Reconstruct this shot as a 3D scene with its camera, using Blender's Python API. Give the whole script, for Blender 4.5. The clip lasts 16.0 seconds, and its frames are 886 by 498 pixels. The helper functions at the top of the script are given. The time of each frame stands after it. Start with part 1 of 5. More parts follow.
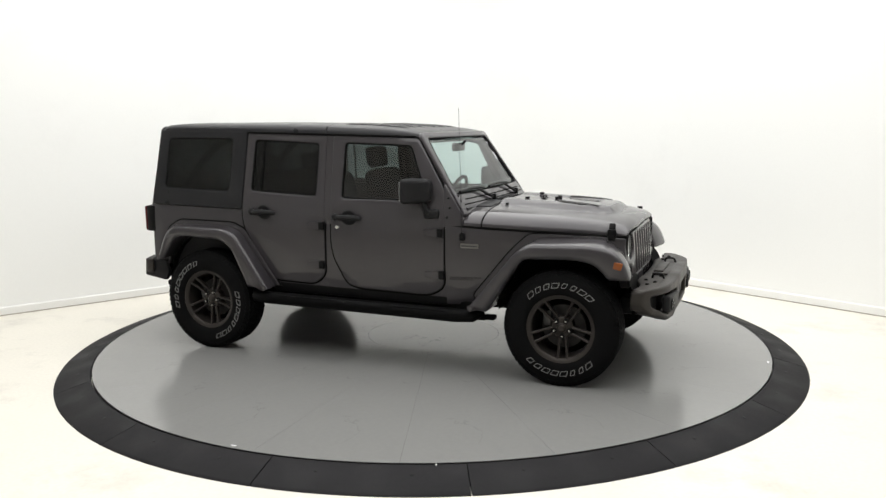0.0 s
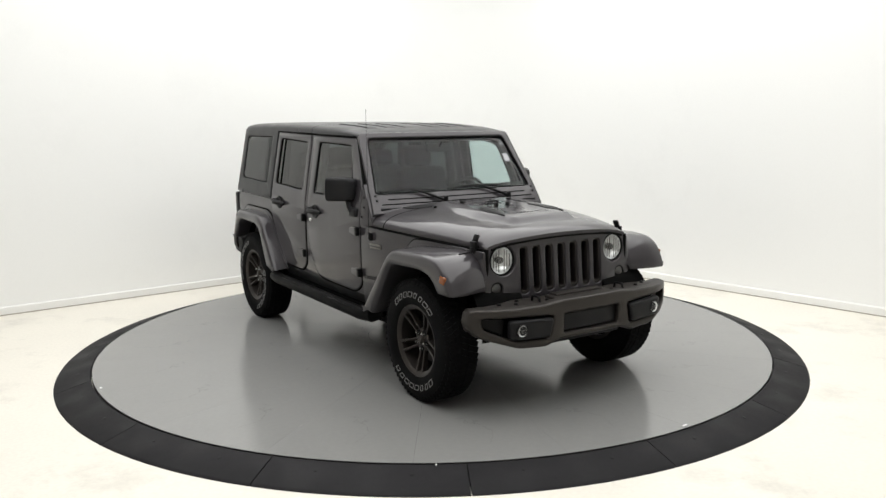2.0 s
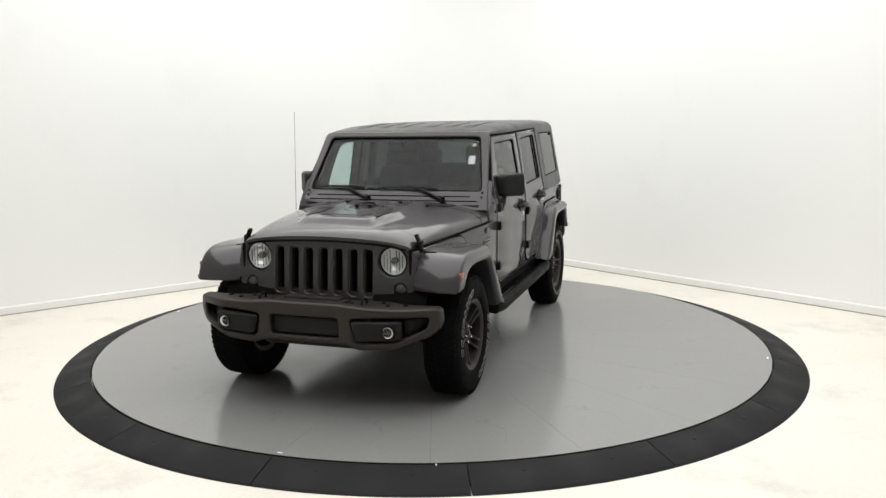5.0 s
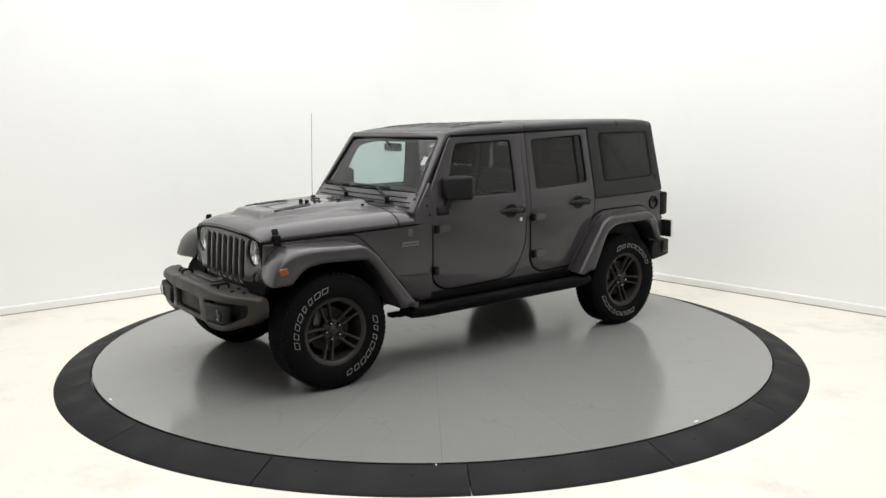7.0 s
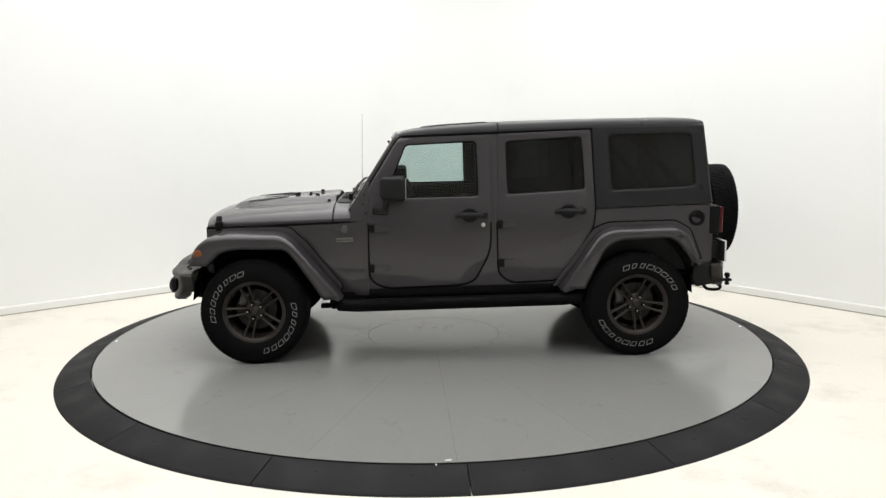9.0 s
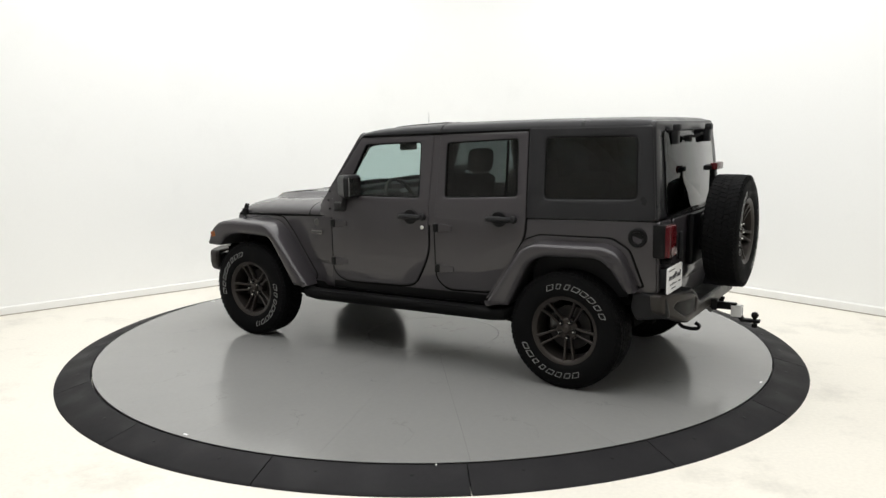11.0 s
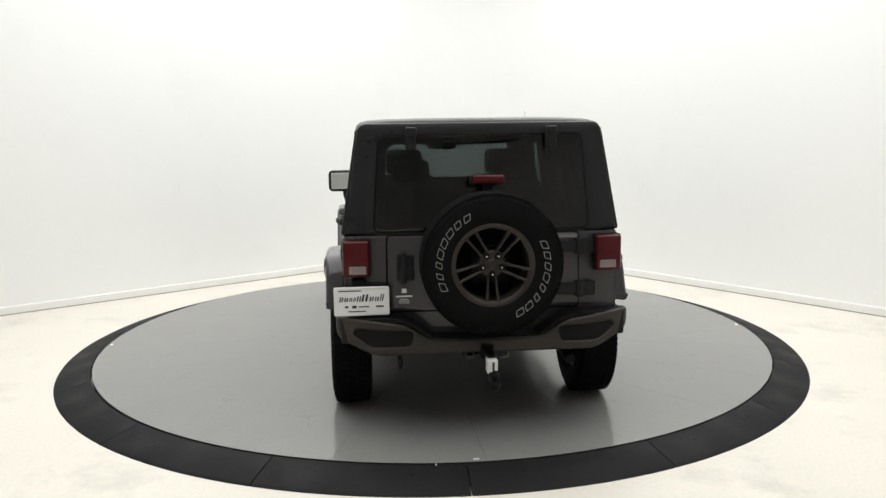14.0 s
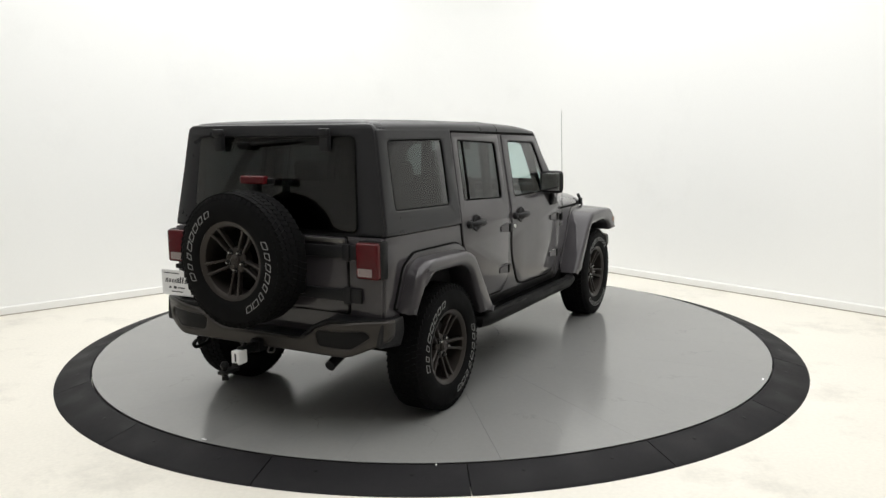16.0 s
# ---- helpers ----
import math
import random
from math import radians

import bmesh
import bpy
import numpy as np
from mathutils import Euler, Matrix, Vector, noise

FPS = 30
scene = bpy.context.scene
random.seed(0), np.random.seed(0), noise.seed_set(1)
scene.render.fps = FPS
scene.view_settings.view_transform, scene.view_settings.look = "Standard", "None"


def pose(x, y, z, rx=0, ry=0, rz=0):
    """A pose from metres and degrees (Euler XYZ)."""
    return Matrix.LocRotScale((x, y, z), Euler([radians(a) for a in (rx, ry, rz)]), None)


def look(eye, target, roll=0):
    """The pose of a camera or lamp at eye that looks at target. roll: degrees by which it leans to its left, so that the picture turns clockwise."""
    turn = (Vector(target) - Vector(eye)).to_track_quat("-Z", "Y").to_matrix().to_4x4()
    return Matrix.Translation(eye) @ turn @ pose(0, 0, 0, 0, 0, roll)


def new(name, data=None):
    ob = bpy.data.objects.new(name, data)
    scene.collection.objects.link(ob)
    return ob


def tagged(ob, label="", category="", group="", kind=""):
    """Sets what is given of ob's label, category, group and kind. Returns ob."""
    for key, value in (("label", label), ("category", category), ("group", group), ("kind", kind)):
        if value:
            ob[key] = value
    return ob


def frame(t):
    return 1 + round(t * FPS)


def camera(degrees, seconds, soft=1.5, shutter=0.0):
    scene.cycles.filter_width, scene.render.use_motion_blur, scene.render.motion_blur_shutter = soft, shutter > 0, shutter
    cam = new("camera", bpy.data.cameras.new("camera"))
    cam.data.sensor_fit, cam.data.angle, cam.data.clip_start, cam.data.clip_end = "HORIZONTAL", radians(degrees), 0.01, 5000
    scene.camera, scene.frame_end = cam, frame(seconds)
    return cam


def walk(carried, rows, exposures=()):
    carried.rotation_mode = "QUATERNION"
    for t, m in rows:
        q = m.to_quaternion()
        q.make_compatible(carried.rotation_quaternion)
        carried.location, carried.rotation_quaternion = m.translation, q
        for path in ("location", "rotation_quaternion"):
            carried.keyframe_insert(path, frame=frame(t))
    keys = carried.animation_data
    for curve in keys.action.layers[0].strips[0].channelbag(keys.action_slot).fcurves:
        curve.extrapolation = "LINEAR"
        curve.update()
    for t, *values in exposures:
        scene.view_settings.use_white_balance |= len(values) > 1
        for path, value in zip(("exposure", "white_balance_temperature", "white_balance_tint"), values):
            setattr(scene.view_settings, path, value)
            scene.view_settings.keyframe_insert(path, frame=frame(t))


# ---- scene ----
cam = camera(57.5, 16.0, soft=1.45)
EYE = Matrix.Translation((0, -6.836, 1.8027)) @ pose(0, 0, 0, 0, 0, -0.813) @ pose(0, 0, 0, 90 - 8.7615) @ pose(0, 0, 0, 0, 0, -0.673)
walk(cam, [(0.0, EYE), (16.0, EYE)], exposures=[(0.0, 0.10), (1.5, 0.03), (3.0, -0.03), (4.0, -0.04), (8.0, 0.02), (12.0, 0.02), (14.0, -0.05), (16.0, -0.05)])

# ---- light: one large luminous ceiling over the turntable ----
world = bpy.data.worlds.new("world")
scene.world = world
world.use_nodes = True
world.node_tree.nodes["Background"].inputs[0].default_value = (0.9, 0.95, 1.0, 1)
world.node_tree.nodes["Background"].inputs[1].default_value = 0.02


def area(name, eye, target, sx, sy, watts, colour):
    la = bpy.data.lights.new(name, "AREA")
    la.shape, la.size, la.size_y, la.energy, la.color = "RECTANGLE", sx, sy, watts, colour
    ob = new(name, la)
    ob.matrix_world = look(eye, target)
    return ob


area("ceiling_light_panel", (0.1, -0.55, 4.42), (0.1, -0.55, 0), 8.6, 8.8, 532, (1.0, 1.0, 0.99))


# ---- materials ----
def material(name, colour, rough=0.5, metal=0.0, var=0.08, scale=6.0, fine=120.0, bump=0.0, bump_scale=200.0, coat=0.0, spec=0.4,
             piece=0.0, stain=0.0, crack=0.0, coat_rough=0.085):
    """Principled surface with two scales of tone, grain in its roughness and a fine relief."""
    m = bpy.data.materials.new(name)
    m.use_nodes = True
    nt = m.node_tree
    n, l = nt.nodes, nt.links
    b = n["Principled BSDF"]
    b.inputs["Roughness"].default_value, b.inputs["Metallic"].default_value = rough, metal
    b.inputs["Coat Weight"].default_value, b.inputs["Coat Roughness"].default_value = coat, coat_rough
    b.inputs["Specular IOR Level"].default_value = spec
    tc = n.new("ShaderNodeTexCoord")
    big, small = n.new("ShaderNodeTexNoise"), n.new("ShaderNodeTexNoise")
    big.inputs["Scale"].default_value, small.inputs["Scale"].default_value = scale, fine
    big.inputs["Detail"].default_value, small.inputs["Detail"].default_value = 5, 2
    for t in (big, small):
        l.new(tc.outputs["Object"], t.inputs["Vector"])
    add = n.new("ShaderNodeMath")
    add.operation = "ADD"
    l.new(big.outputs["Fac"], add.inputs[0])
    l.new(small.outputs["Fac"], add.inputs[1])
    mr = n.new("ShaderNodeMapRange")
    mr.inputs["From Min"].default_value, mr.inputs["From Max"].default_value = 0.6, 1.4
    mr.inputs["To Min"].default_value, mr.inputs["To Max"].default_value = 1 - var, 1 + var
    l.new(add.outputs[0], mr.inputs["Value"])
    mul = n.new("ShaderNodeVectorMath")
    mul.operation = "SCALE"
    mul.inputs[0].default_value = colour
    out = mr.outputs[0]
    if piece:
        oi = n.new("ShaderNodeObjectInfo")
        pr = n.new("ShaderNodeMapRange")
        pr.inputs["To Min"].default_value, pr.inputs["To Max"].default_value = 1 - piece, 1 + piece
        l.new(oi.outputs["Random"], pr.inputs["Value"])
        mm = n.new("ShaderNodeMath")
        mm.operation = "MULTIPLY"
        l.new(out, mm.inputs[0])
        l.new(pr.outputs[0], mm.inputs[1])
        out = mm.outputs[0]
    if stain:
        vs = n.new("ShaderNodeTexNoise")
        vs.inputs["Scale"].default_value, vs.inputs["Detail"].default_value, vs.inputs["Roughness"].default_value = 1.3, 9, 0.68
        l.new(tc.outputs["Object"], vs.inputs["Vector"])
        sr = n.new("ShaderNodeMapRange")
        sr.inputs["From Min"].default_value, sr.inputs["From Max"].default_value = 0.54, 0.74
        sr.inputs["To Min"].default_value, sr.inputs["To Max"].default_value = 1.0, 1 - stain
        l.new(vs.outputs["Fac"], sr.inputs["Value"])
        mm = n.new("ShaderNodeMath")
        mm.operation = "MULTIPLY"
        l.new(out, mm.inputs[0])
        l.new(sr.outputs[0], mm.inputs[1])
        out = mm.outputs[0]
    if crack:
        # thin wandering cracks and scuffs, only in patches
        vo, mask = n.new("ShaderNodeTexVoronoi"), n.new("ShaderNodeTexNoise")
        vo.feature = "DISTANCE_TO_EDGE"
        vo.inputs["Scale"].default_value, mask.inputs["Scale"].default_value = 1.7, 2.3
        warpn, wadd = n.new("ShaderNodeTexNoise"), n.new("ShaderNodeVectorMath")
        warpn.inputs["Scale"].default_value, warpn.inputs["Detail"].default_value = 5.0, 6
        wadd.operation = "MULTIPLY_ADD"
        wadd.inputs[1].default_value = (0.35, 0.35, 0.35)
        l.new(tc.outputs["Object"], warpn.inputs["Vector"])
        l.new(warpn.outputs["Color"], wadd.inputs[0])
        l.new(tc.outputs["Object"], wadd.inputs[2])
        l.new(wadd.outputs[0], vo.inputs["Vector"])
        l.new(tc.outputs["Object"], mask.inputs["Vector"])
        e, k = n.new("ShaderNodeMapRange"), n.new("ShaderNodeMapRange")
        e.inputs["From Min"].default_value, e.inputs["From Max"].default_value = 0.0, 0.010
        e.inputs["To Min"].default_value, e.inputs["To Max"].default_value = crack, 0.0
        k.inputs["From Min"].default_value, k.inputs["From Max"].default_value = 0.52, 0.62
        l.new(vo.outputs["Distance"], e.inputs["Value"])
        l.new(mask.outputs["Fac"], k.inputs["Value"])
        pr, inv, mm = n.new("ShaderNodeMath"), n.new("ShaderNodeMath"), n.new("ShaderNodeMath")
        pr.operation, inv.operation, mm.operation = "MULTIPLY", "SUBTRACT", "MULTIPLY"
        inv.inputs[0].default_value = 1.0
        l.new(e.outputs[0], pr.inputs[0])
        l.new(k.outputs[0], pr.inputs[1])
        l.new(pr.outputs[0], inv.inputs[1])
        l.new(out, mm.inputs[0])
        l.new(inv.outputs[0], mm.inputs[1])
        out = mm.outputs[0]
    l.new(out, mul.inputs["Scale"])
    l.new(mul.outputs[0], b.inputs["Base Color"])
    rr = n.new("ShaderNodeMapRange")
    rr.inputs["From Min"].default_value, rr.inputs["From Max"].default_value = 0.3, 0.7
    rr.inputs["To Min"].default_value, rr.inputs["To Max"].default_value = max(0.0, rough * 0.85), min(1.0, rough * 1.15)
    l.new(big.outputs["Fac"], rr.inputs["Value"])
    l.new(rr.outputs[0], b.inputs["Roughness"])
    if bump:
        bn = n.new("ShaderNodeTexNoise")
        bn.inputs["Scale"].default_value, bn.inputs["Detail"].default_value = bump_scale, 3
        l.new(tc.outputs["Object"], bn.inputs["Vector"])
        bp = n.new("ShaderNodeBump")
        bp.inputs["Strength"].default_value, bp.inputs["Distance"].default_value = bump, 0.002
        l.new(bn.outputs["Fac"], bp.inputs["Height"])
        l.new(bp.outputs[0], b.inputs["Normal"])
    return m


def inner_glass(name, tint):
    """The inner face of a pane: tint alone."""
    m = bpy.data.materials.new(name)
    m.use_nodes = True
    n, l = m.node_tree.nodes, m.node_tree.links
    n.remove(n["Principled BSDF"])
    tr = n.new("ShaderNodeBsdfTransparent")
    tr.inputs["Color"].default_value = (*tint, 1)
    l.new(tr.outputs[0], n["Material Output"].inputs["Surface"])
    return m


def glass(name, tint, gloss, share_of_gloss):
    """A thin pane: a tinted see-through layer under a clear reflection that grows towards grazing."""
    m = bpy.data.materials.new(name)
    m.use_nodes = True
    nt = m.node_tree
    n, l = nt.nodes, nt.links
    n.remove(n["Principled BSDF"])
    tr, gl, mix, lw = n.new("ShaderNodeBsdfTransparent"), n.new("ShaderNodeBsdfGlossy"), n.new("ShaderNodeMixShader"), n.new("ShaderNodeLayerWeight")
    tr.inputs["Color"].default_value = (*[min(1.0, c / (1 - share_of_gloss)) for c in tint], 1)
    gl.inputs["Roughness"].default_value = 0.02
    lw.inputs["Blend"].default_value = 0.5
    pw, ma, cl = n.new("ShaderNodeMath"), n.new("ShaderNodeMath"), n.new("ShaderNodeMath")
    pw.operation, ma.operation, cl.operation = "POWER", "MULTIPLY_ADD", "MINIMUM"
    pw.inputs[1].default_value, ma.inputs[1].default_value, ma.inputs[2].default_value = 4.0, 0.6 / share_of_gloss, gloss / share_of_gloss
    cl.inputs[1].default_value = 1.0
    mix.inputs[0].default_value = share_of_gloss
    l.new(lw.outputs["Facing"], pw.inputs[0])
    l.new(pw.outputs[0], ma.inputs[0])
    l.new(ma.outputs[0], cl.inputs[0])
    l.new(cl.outputs[0], gl.inputs["Color"])
    l.new(tr.outputs[0], mix.inputs[1])
    l.new(gl.outputs[0], mix.inputs[2])
    l.new(mix.outputs[0], n["Material Output"].inputs["Surface"])
    return m


PAINT = material("grey_metallic_paint", (0.0405, 0.037, 0.041), rough=0.45, metal=0.3, var=0.07, scale=2.0, fine=900, coat=0.75, spec=0.1, coat_rough=0.05)
HARDTOP = material("black_textured_hardtop", (0.0155, 0.0155, 0.017), rough=0.31, var=0.12, scale=5, fine=300, bump=0.0, bump_scale=420, spec=0.22)
BRONZE = material("dark_bronze_coat", (0.033, 0.029, 0.0262), rough=0.45, metal=0.45, var=0.10, scale=6, fine=300, bump=0.12, bump_scale=500)
RIM = material("dark_bronze_wheel_coat", (0.035, 0.030, 0.0272), rough=0.40, metal=0.5, var=0.10, scale=6, fine=300, spec=0.3)
PLASTIC = material("black_plastic", (0.010, 0.010, 0.011), rough=0.5, spec=0.2, var=0.15, scale=8, fine=260, bump=0.2, bump_scale=500)
SATIN = material("satin_black", (0.005, 0.005, 0.0054), rough=0.4, spec=0.12, var=0.12, scale=8, fine=200)
STEP = material("black_step_coat", (0.003, 0.003, 0.0032), rough=0.5, spec=0.06, var=0.15, scale=8, fine=200)
UNDER = material("underbody_black", (0.0035, 0.0035, 0.0035), rough=0.8, spec=0.05, var=0.25, scale=7, fine=90)
RUBBER = material("tyre_rubber", (0.005, 0.005, 0.0053), rough=0.75, spec=0.06, var=0.2, scale=9, fine=160, bump=0.25, bump_scale=260)
SEAL = material("rubber_seal", (0.003, 0.003, 0.003), rough=0.85, spec=0.08, var=0.1)
WHITE_RUBBER = material("white_raised_rubber", (0.24, 0.24, 0.236), rough=0.7, var=0.12, scale=30, fine=200)
BRAKE = material("worn_brake_iron", (0.026, 0.024, 0.023), rough=0.5, metal=0.5, var=0.2, scale=15, fine=150)
STEEL = material("bright_steel", (0.62, 0.62, 0.60), rough=0.28, metal=1.0, var=0.1, scale=15, fine=200)
DULL_STEEL = material("dull_steel", (0.11, 0.108, 0.106), rough=0.45, metal=0.9, var=0.2, scale=12, fine=150)
FLUTED = material("fluted_reflector", (0.93, 0.94, 0.95), rough=0.16, metal=0.42, var=0.2, scale=30, fine=70, bump=1.0, bump_scale=40)
SILVER = material("badge_silver", (0.16, 0.155, 0.145), rough=0.35, metal=0.8, var=0.06)
RED_LENS = material("red_lens", (0.062, 0.0045, 0.0065), rough=0.2, var=0.15, scale=20, coat=0.1, spec=0.2)
CLEAR_LENS = material("frosted_lens", (0.22, 0.175, 0.17), rough=0.2, var=0.1, scale=40, coat=0.4)
AMBER = material("amber_lens", (0.20, 0.055, 0.010), rough=0.2, var=0.1, scale=30, coat=0.3, spec=0.3)
PLATE_WHITE = material("plate_white", (0.72, 0.72, 0.72), rough=0.4, var=0.03)
STICKER = material("dull_white_sticker", (0.42, 0.43, 0.45), rough=0.5, var=0.25, scale=25)
INK = material("dark_print", (0.03, 0.03, 0.035), rough=0.6, var=0.1)
CLOTH = material("black_seat_cloth", (0.012, 0.012, 0.013), rough=0.9, spec=0.1, var=0.2, scale=12, fine=120, bump=0.08, bump_scale=160)
TRIM_IN = material("dark_cabin_trim", (0.012, 0.012, 0.013), rough=0.65, spec=0.2, var=0.12, scale=8, fine=300)
SCREEN_GLASS = glass("windscreen_glass", (0.70, 0.70, 0.70), 0.022, 0.30)
DOOR_GLASS = glass("front_door_glass", (0.70, 0.70, 0.70), 0.050, 0.30)
SCREEN_INNER = inner_glass("windscreen_glass_inside", (0.875, 1.0, 0.985))
DARK_GLASS = glass("privacy_glass", (0.35, 0.35, 0.35), 0.032, 0.45)
DARK_INNER = inner_glass("privacy_glass_inside", (0.21, 0.24, 0.24))
LAMP_GLASS = glass("headlamp_glass", (0.93, 0.94, 0.945), 0.03, 0.06)
MIRROR = material("mirror_silver", (0.85, 0.86, 0.86), rough=0.02, metal=1.0, var=0.01)
WALL = material("white_wall_paint", (0.875, 0.88, 0.87), rough=0.75, var=0.012, scale=0.8, fine=60, bump=0.05, bump_scale=60, stain=0.03)
SKIRT = material("white_skirting_paint", (0.84, 0.84, 0.82), rough=0.5, var=0.02, scale=3)
FLOOR = material("cream_painted_floor", (0.785, 0.752, 0.678), rough=0.45, var=0.06, scale=1.4, fine=40, bump=0.06, bump_scale=30, stain=0.24)
# grey-brown tone painted in for the shadow line under the skirting
FOOT_SHADE = material("skirting_foot_shade", (0.34, 0.31, 0.265), rough=0.8, var=0.25, scale=2.5, fine=60, stain=0.3)
SCRIPT_GREY = material("dull_grey_print", (0.022, 0.021, 0.022), rough=0.6, var=0.1, spec=0.2)
DECK = material("grey_gloss_deck_paint", (0.228, 0.229, 0.224), rough=0.165, var=0.035, scale=1.6, fine=30, bump=0.02, bump_scale=12, piece=0.012, stain=0.05, crack=0.35, spec=0.5)
RAMP = material("black_rubber_ramp", (0.0125, 0.012, 0.0135), rough=0.65, spec=0.15, var=0.18, scale=4, fine=80, bump=0.3, bump_scale=120, piece=0.12)
PIT = material("dark_pit", (0.02, 0.02, 0.02), rough=0.8)
CEIL = material("white_ceiling_paint", (0.78, 0.78, 0.77), rough=0.8, var=0.02)


# ---- mesh helpers ----
def finish(bm, mat, name, angle=32):
    bmesh.ops.recalc_face_normals(bm, faces=bm.faces)
    me = bpy.data.meshes.new(name)
    bm.to_mesh(me)
    bm.free()
    me.materials.append(mat)
    me.shade_smooth()
    me.set_sharp_from_angle(angle=radians(angle))
    return me


def pane(name, bm, mats, outward, parent, label=""):
    """A sheet of glass: a glossy outer face, plain tint on the inner one."""
    ob = part(name, bm, mats[0], parent, label)
    ob.data.materials.append(mats[1])
    o = Vector(outward)
    sides = [[f for f in ob.data.polygons if k * f.normal.dot(o) > 0.3] for k in (1, -1)]
    mean = [sum(f.center.dot(o) * f.area for f in fs) / max(1e-9, sum(f.area for f in fs)) for fs in sides]
    for f in sides[0 if mean[0] < mean[1] else 1]:
        f.material_index = 1
    return ob


def part(name, bm, mat, parent, label="", angle=32):
    """Links a bmesh as one mesh object under a thing or a part."""
    ob = new(name, finish(bm, mat, name, angle))
    ob.parent = parent
    if label:
        tagged(ob, label)
    return ob


def share(name, me, parent, m=Matrix(), label=""):
    ob = new(name, me)
    ob.parent = parent
    ob.matrix_basis = m
    if label:
        tagged(ob, label)
    return ob


def rounded(pts, r, seg=4):
    """A polygon with its corners rounded; r is one radius or one per corner."""
    out = []
    k = len(pts)
    rs = r if isinstance(r, (list, tuple)) else [r] * k
    for i in range(k):
        p, a, b = Vector(pts[i]), Vector(pts[i - 1]), Vector(pts[(i + 1) % k])
        u, v = a - p, b - p
        d = min(rs[i], u.length * 0.45, v.length * 0.45)
        if d < 1e-4:
            out.append(tuple(p))
            continue
        s, e = p + u.normalized() * d, p + v.normalized() * d
        for j in range(seg + 1):
            t = j / seg
            q = s * (1 - t) ** 2 + p * 2 * t * (1 - t) + e * t * t
            out.append((q.x, q.y))
    return out


def plate(outline, holes=(), depth=0.03, bevel=0.004, res=1):
    """A flat plate in XY with holes, from z = 0 to z = depth, its edges rounded."""
    cu = bpy.data.curves.new("outline", "CURVE")
    cu.dimensions, cu.fill_mode = "2D", "BOTH"
    cu.extrude, cu.bevel_depth, cu.bevel_resolution, cu.offset = depth / 2 - bevel, bevel, res, -bevel
    for ring in (outline, *holes):
        sp = cu.splines.new("POLY")
        sp.points.add(len(ring) - 1)
        for q, c in zip(sp.points, ring):
            q.co = (c[0], c[1], 0, 1)
        sp.use_cyclic_u = True
    ob = bpy.data.objects.new("outline", cu)
    me = ob.to_mesh()
    bm = bmesh.new()
    bm.from_mesh(me)
    ob.to_mesh_clear()
    bpy.data.objects.remove(ob)
    bpy.data.curves.remove(cu)
    bmesh.ops.remove_doubles(bm, verts=bm.verts, dist=1e-5)
    bmesh.ops.translate(bm, verts=bm.verts, vec=(0, 0, depth / 2))
    return bm


def cut(bm, axis, values):
    no = [0, 0, 0]
    no[axis] = 1
    for v in values:
        co = [0, 0, 0]
        co[axis] = v
        bmesh.ops.bisect_plane(bm, geom=bm.verts[:] + bm.edges[:] + bm.faces[:], plane_co=co, plane_no=no, dist=1e-5)
    return bm


def warp(bm, fn):
    for v in bm.verts:
        v.co = fn(*v.co)
    return bm


def join(*bms):
    a = bms[0]
    for b in bms[1:]:
        me = bpy.data.meshes.new("piece")
        b.to_mesh(me)
        b.free()
        a.from_mesh(me)
        bpy.data.meshes.remove(me)
    return a


def box(cx, cy, cz, sx, sy, sz, bevel=0.006, seg=2, m=None):
    bm = bmesh.new()
    bmesh.ops.create_cube(bm, size=1, matrix=Matrix.Diagonal((sx, sy, sz, 1)))
    if bevel:
        bmesh.ops.bevel(bm, geom=bm.edges[:], offset=min(bevel, 0.45 * min(sx, sy, sz)), segments=seg, affect="EDGES", profile=0.5)
    bmesh.ops.transform(bm, verts=bm.verts, matrix=Matrix.Translation((cx, cy, cz)) @ (m or Matrix()))
    return bm


def lathe(profile, seg=32, m=None, closed=False):
    """Turns (radius, height) pairs round the z axis."""
    bm = bmesh.new()
    rings = []
    for r, h in profile:
        if r < 1e-6:
            rings.append([bm.verts.new((0, 0, h))])
        else:
            rings.append([bm.verts.new((r * math.cos(2 * math.pi * i / seg), r * math.sin(2 * math.pi * i / seg), h)) for i in range(seg)])
    pairs = list(zip(rings, rings[1:])) + ([(rings[-1], rings[0])] if closed else [])
    for a, b in pairs:
        for i in range(seg):
            j = (i + 1) % seg
            if len(a) == 1 and len(b) == 1:
                continue
            if len(a) == 1:
                bm.faces.new((a[0], b[i], b[j]))
            elif len(b) == 1:
                bm.faces.new((a[i], a[j], b[0]))
            else:
                bm.faces.new((a[i], a[j], b[j], b[i]))
    if m:
        bmesh.ops.transform(bm, verts=bm.verts, matrix=m)
    return bm


def loft(rings, caps=True, closed=True):
    bm = bmesh.new()
    vs = [[bm.verts.new(p) for p in r] for r in rings]
    k = len(vs[0])
    for a, b in zip(vs, vs[1:]):
        for i in range(k if closed else k - 1):
            j = (i + 1) % k
            bm.faces.new((a[i], a[j], b[j], b[i]))
    if caps:
        bm.faces.new(vs[0])
        bm.faces.new(vs[-1])
    return bm


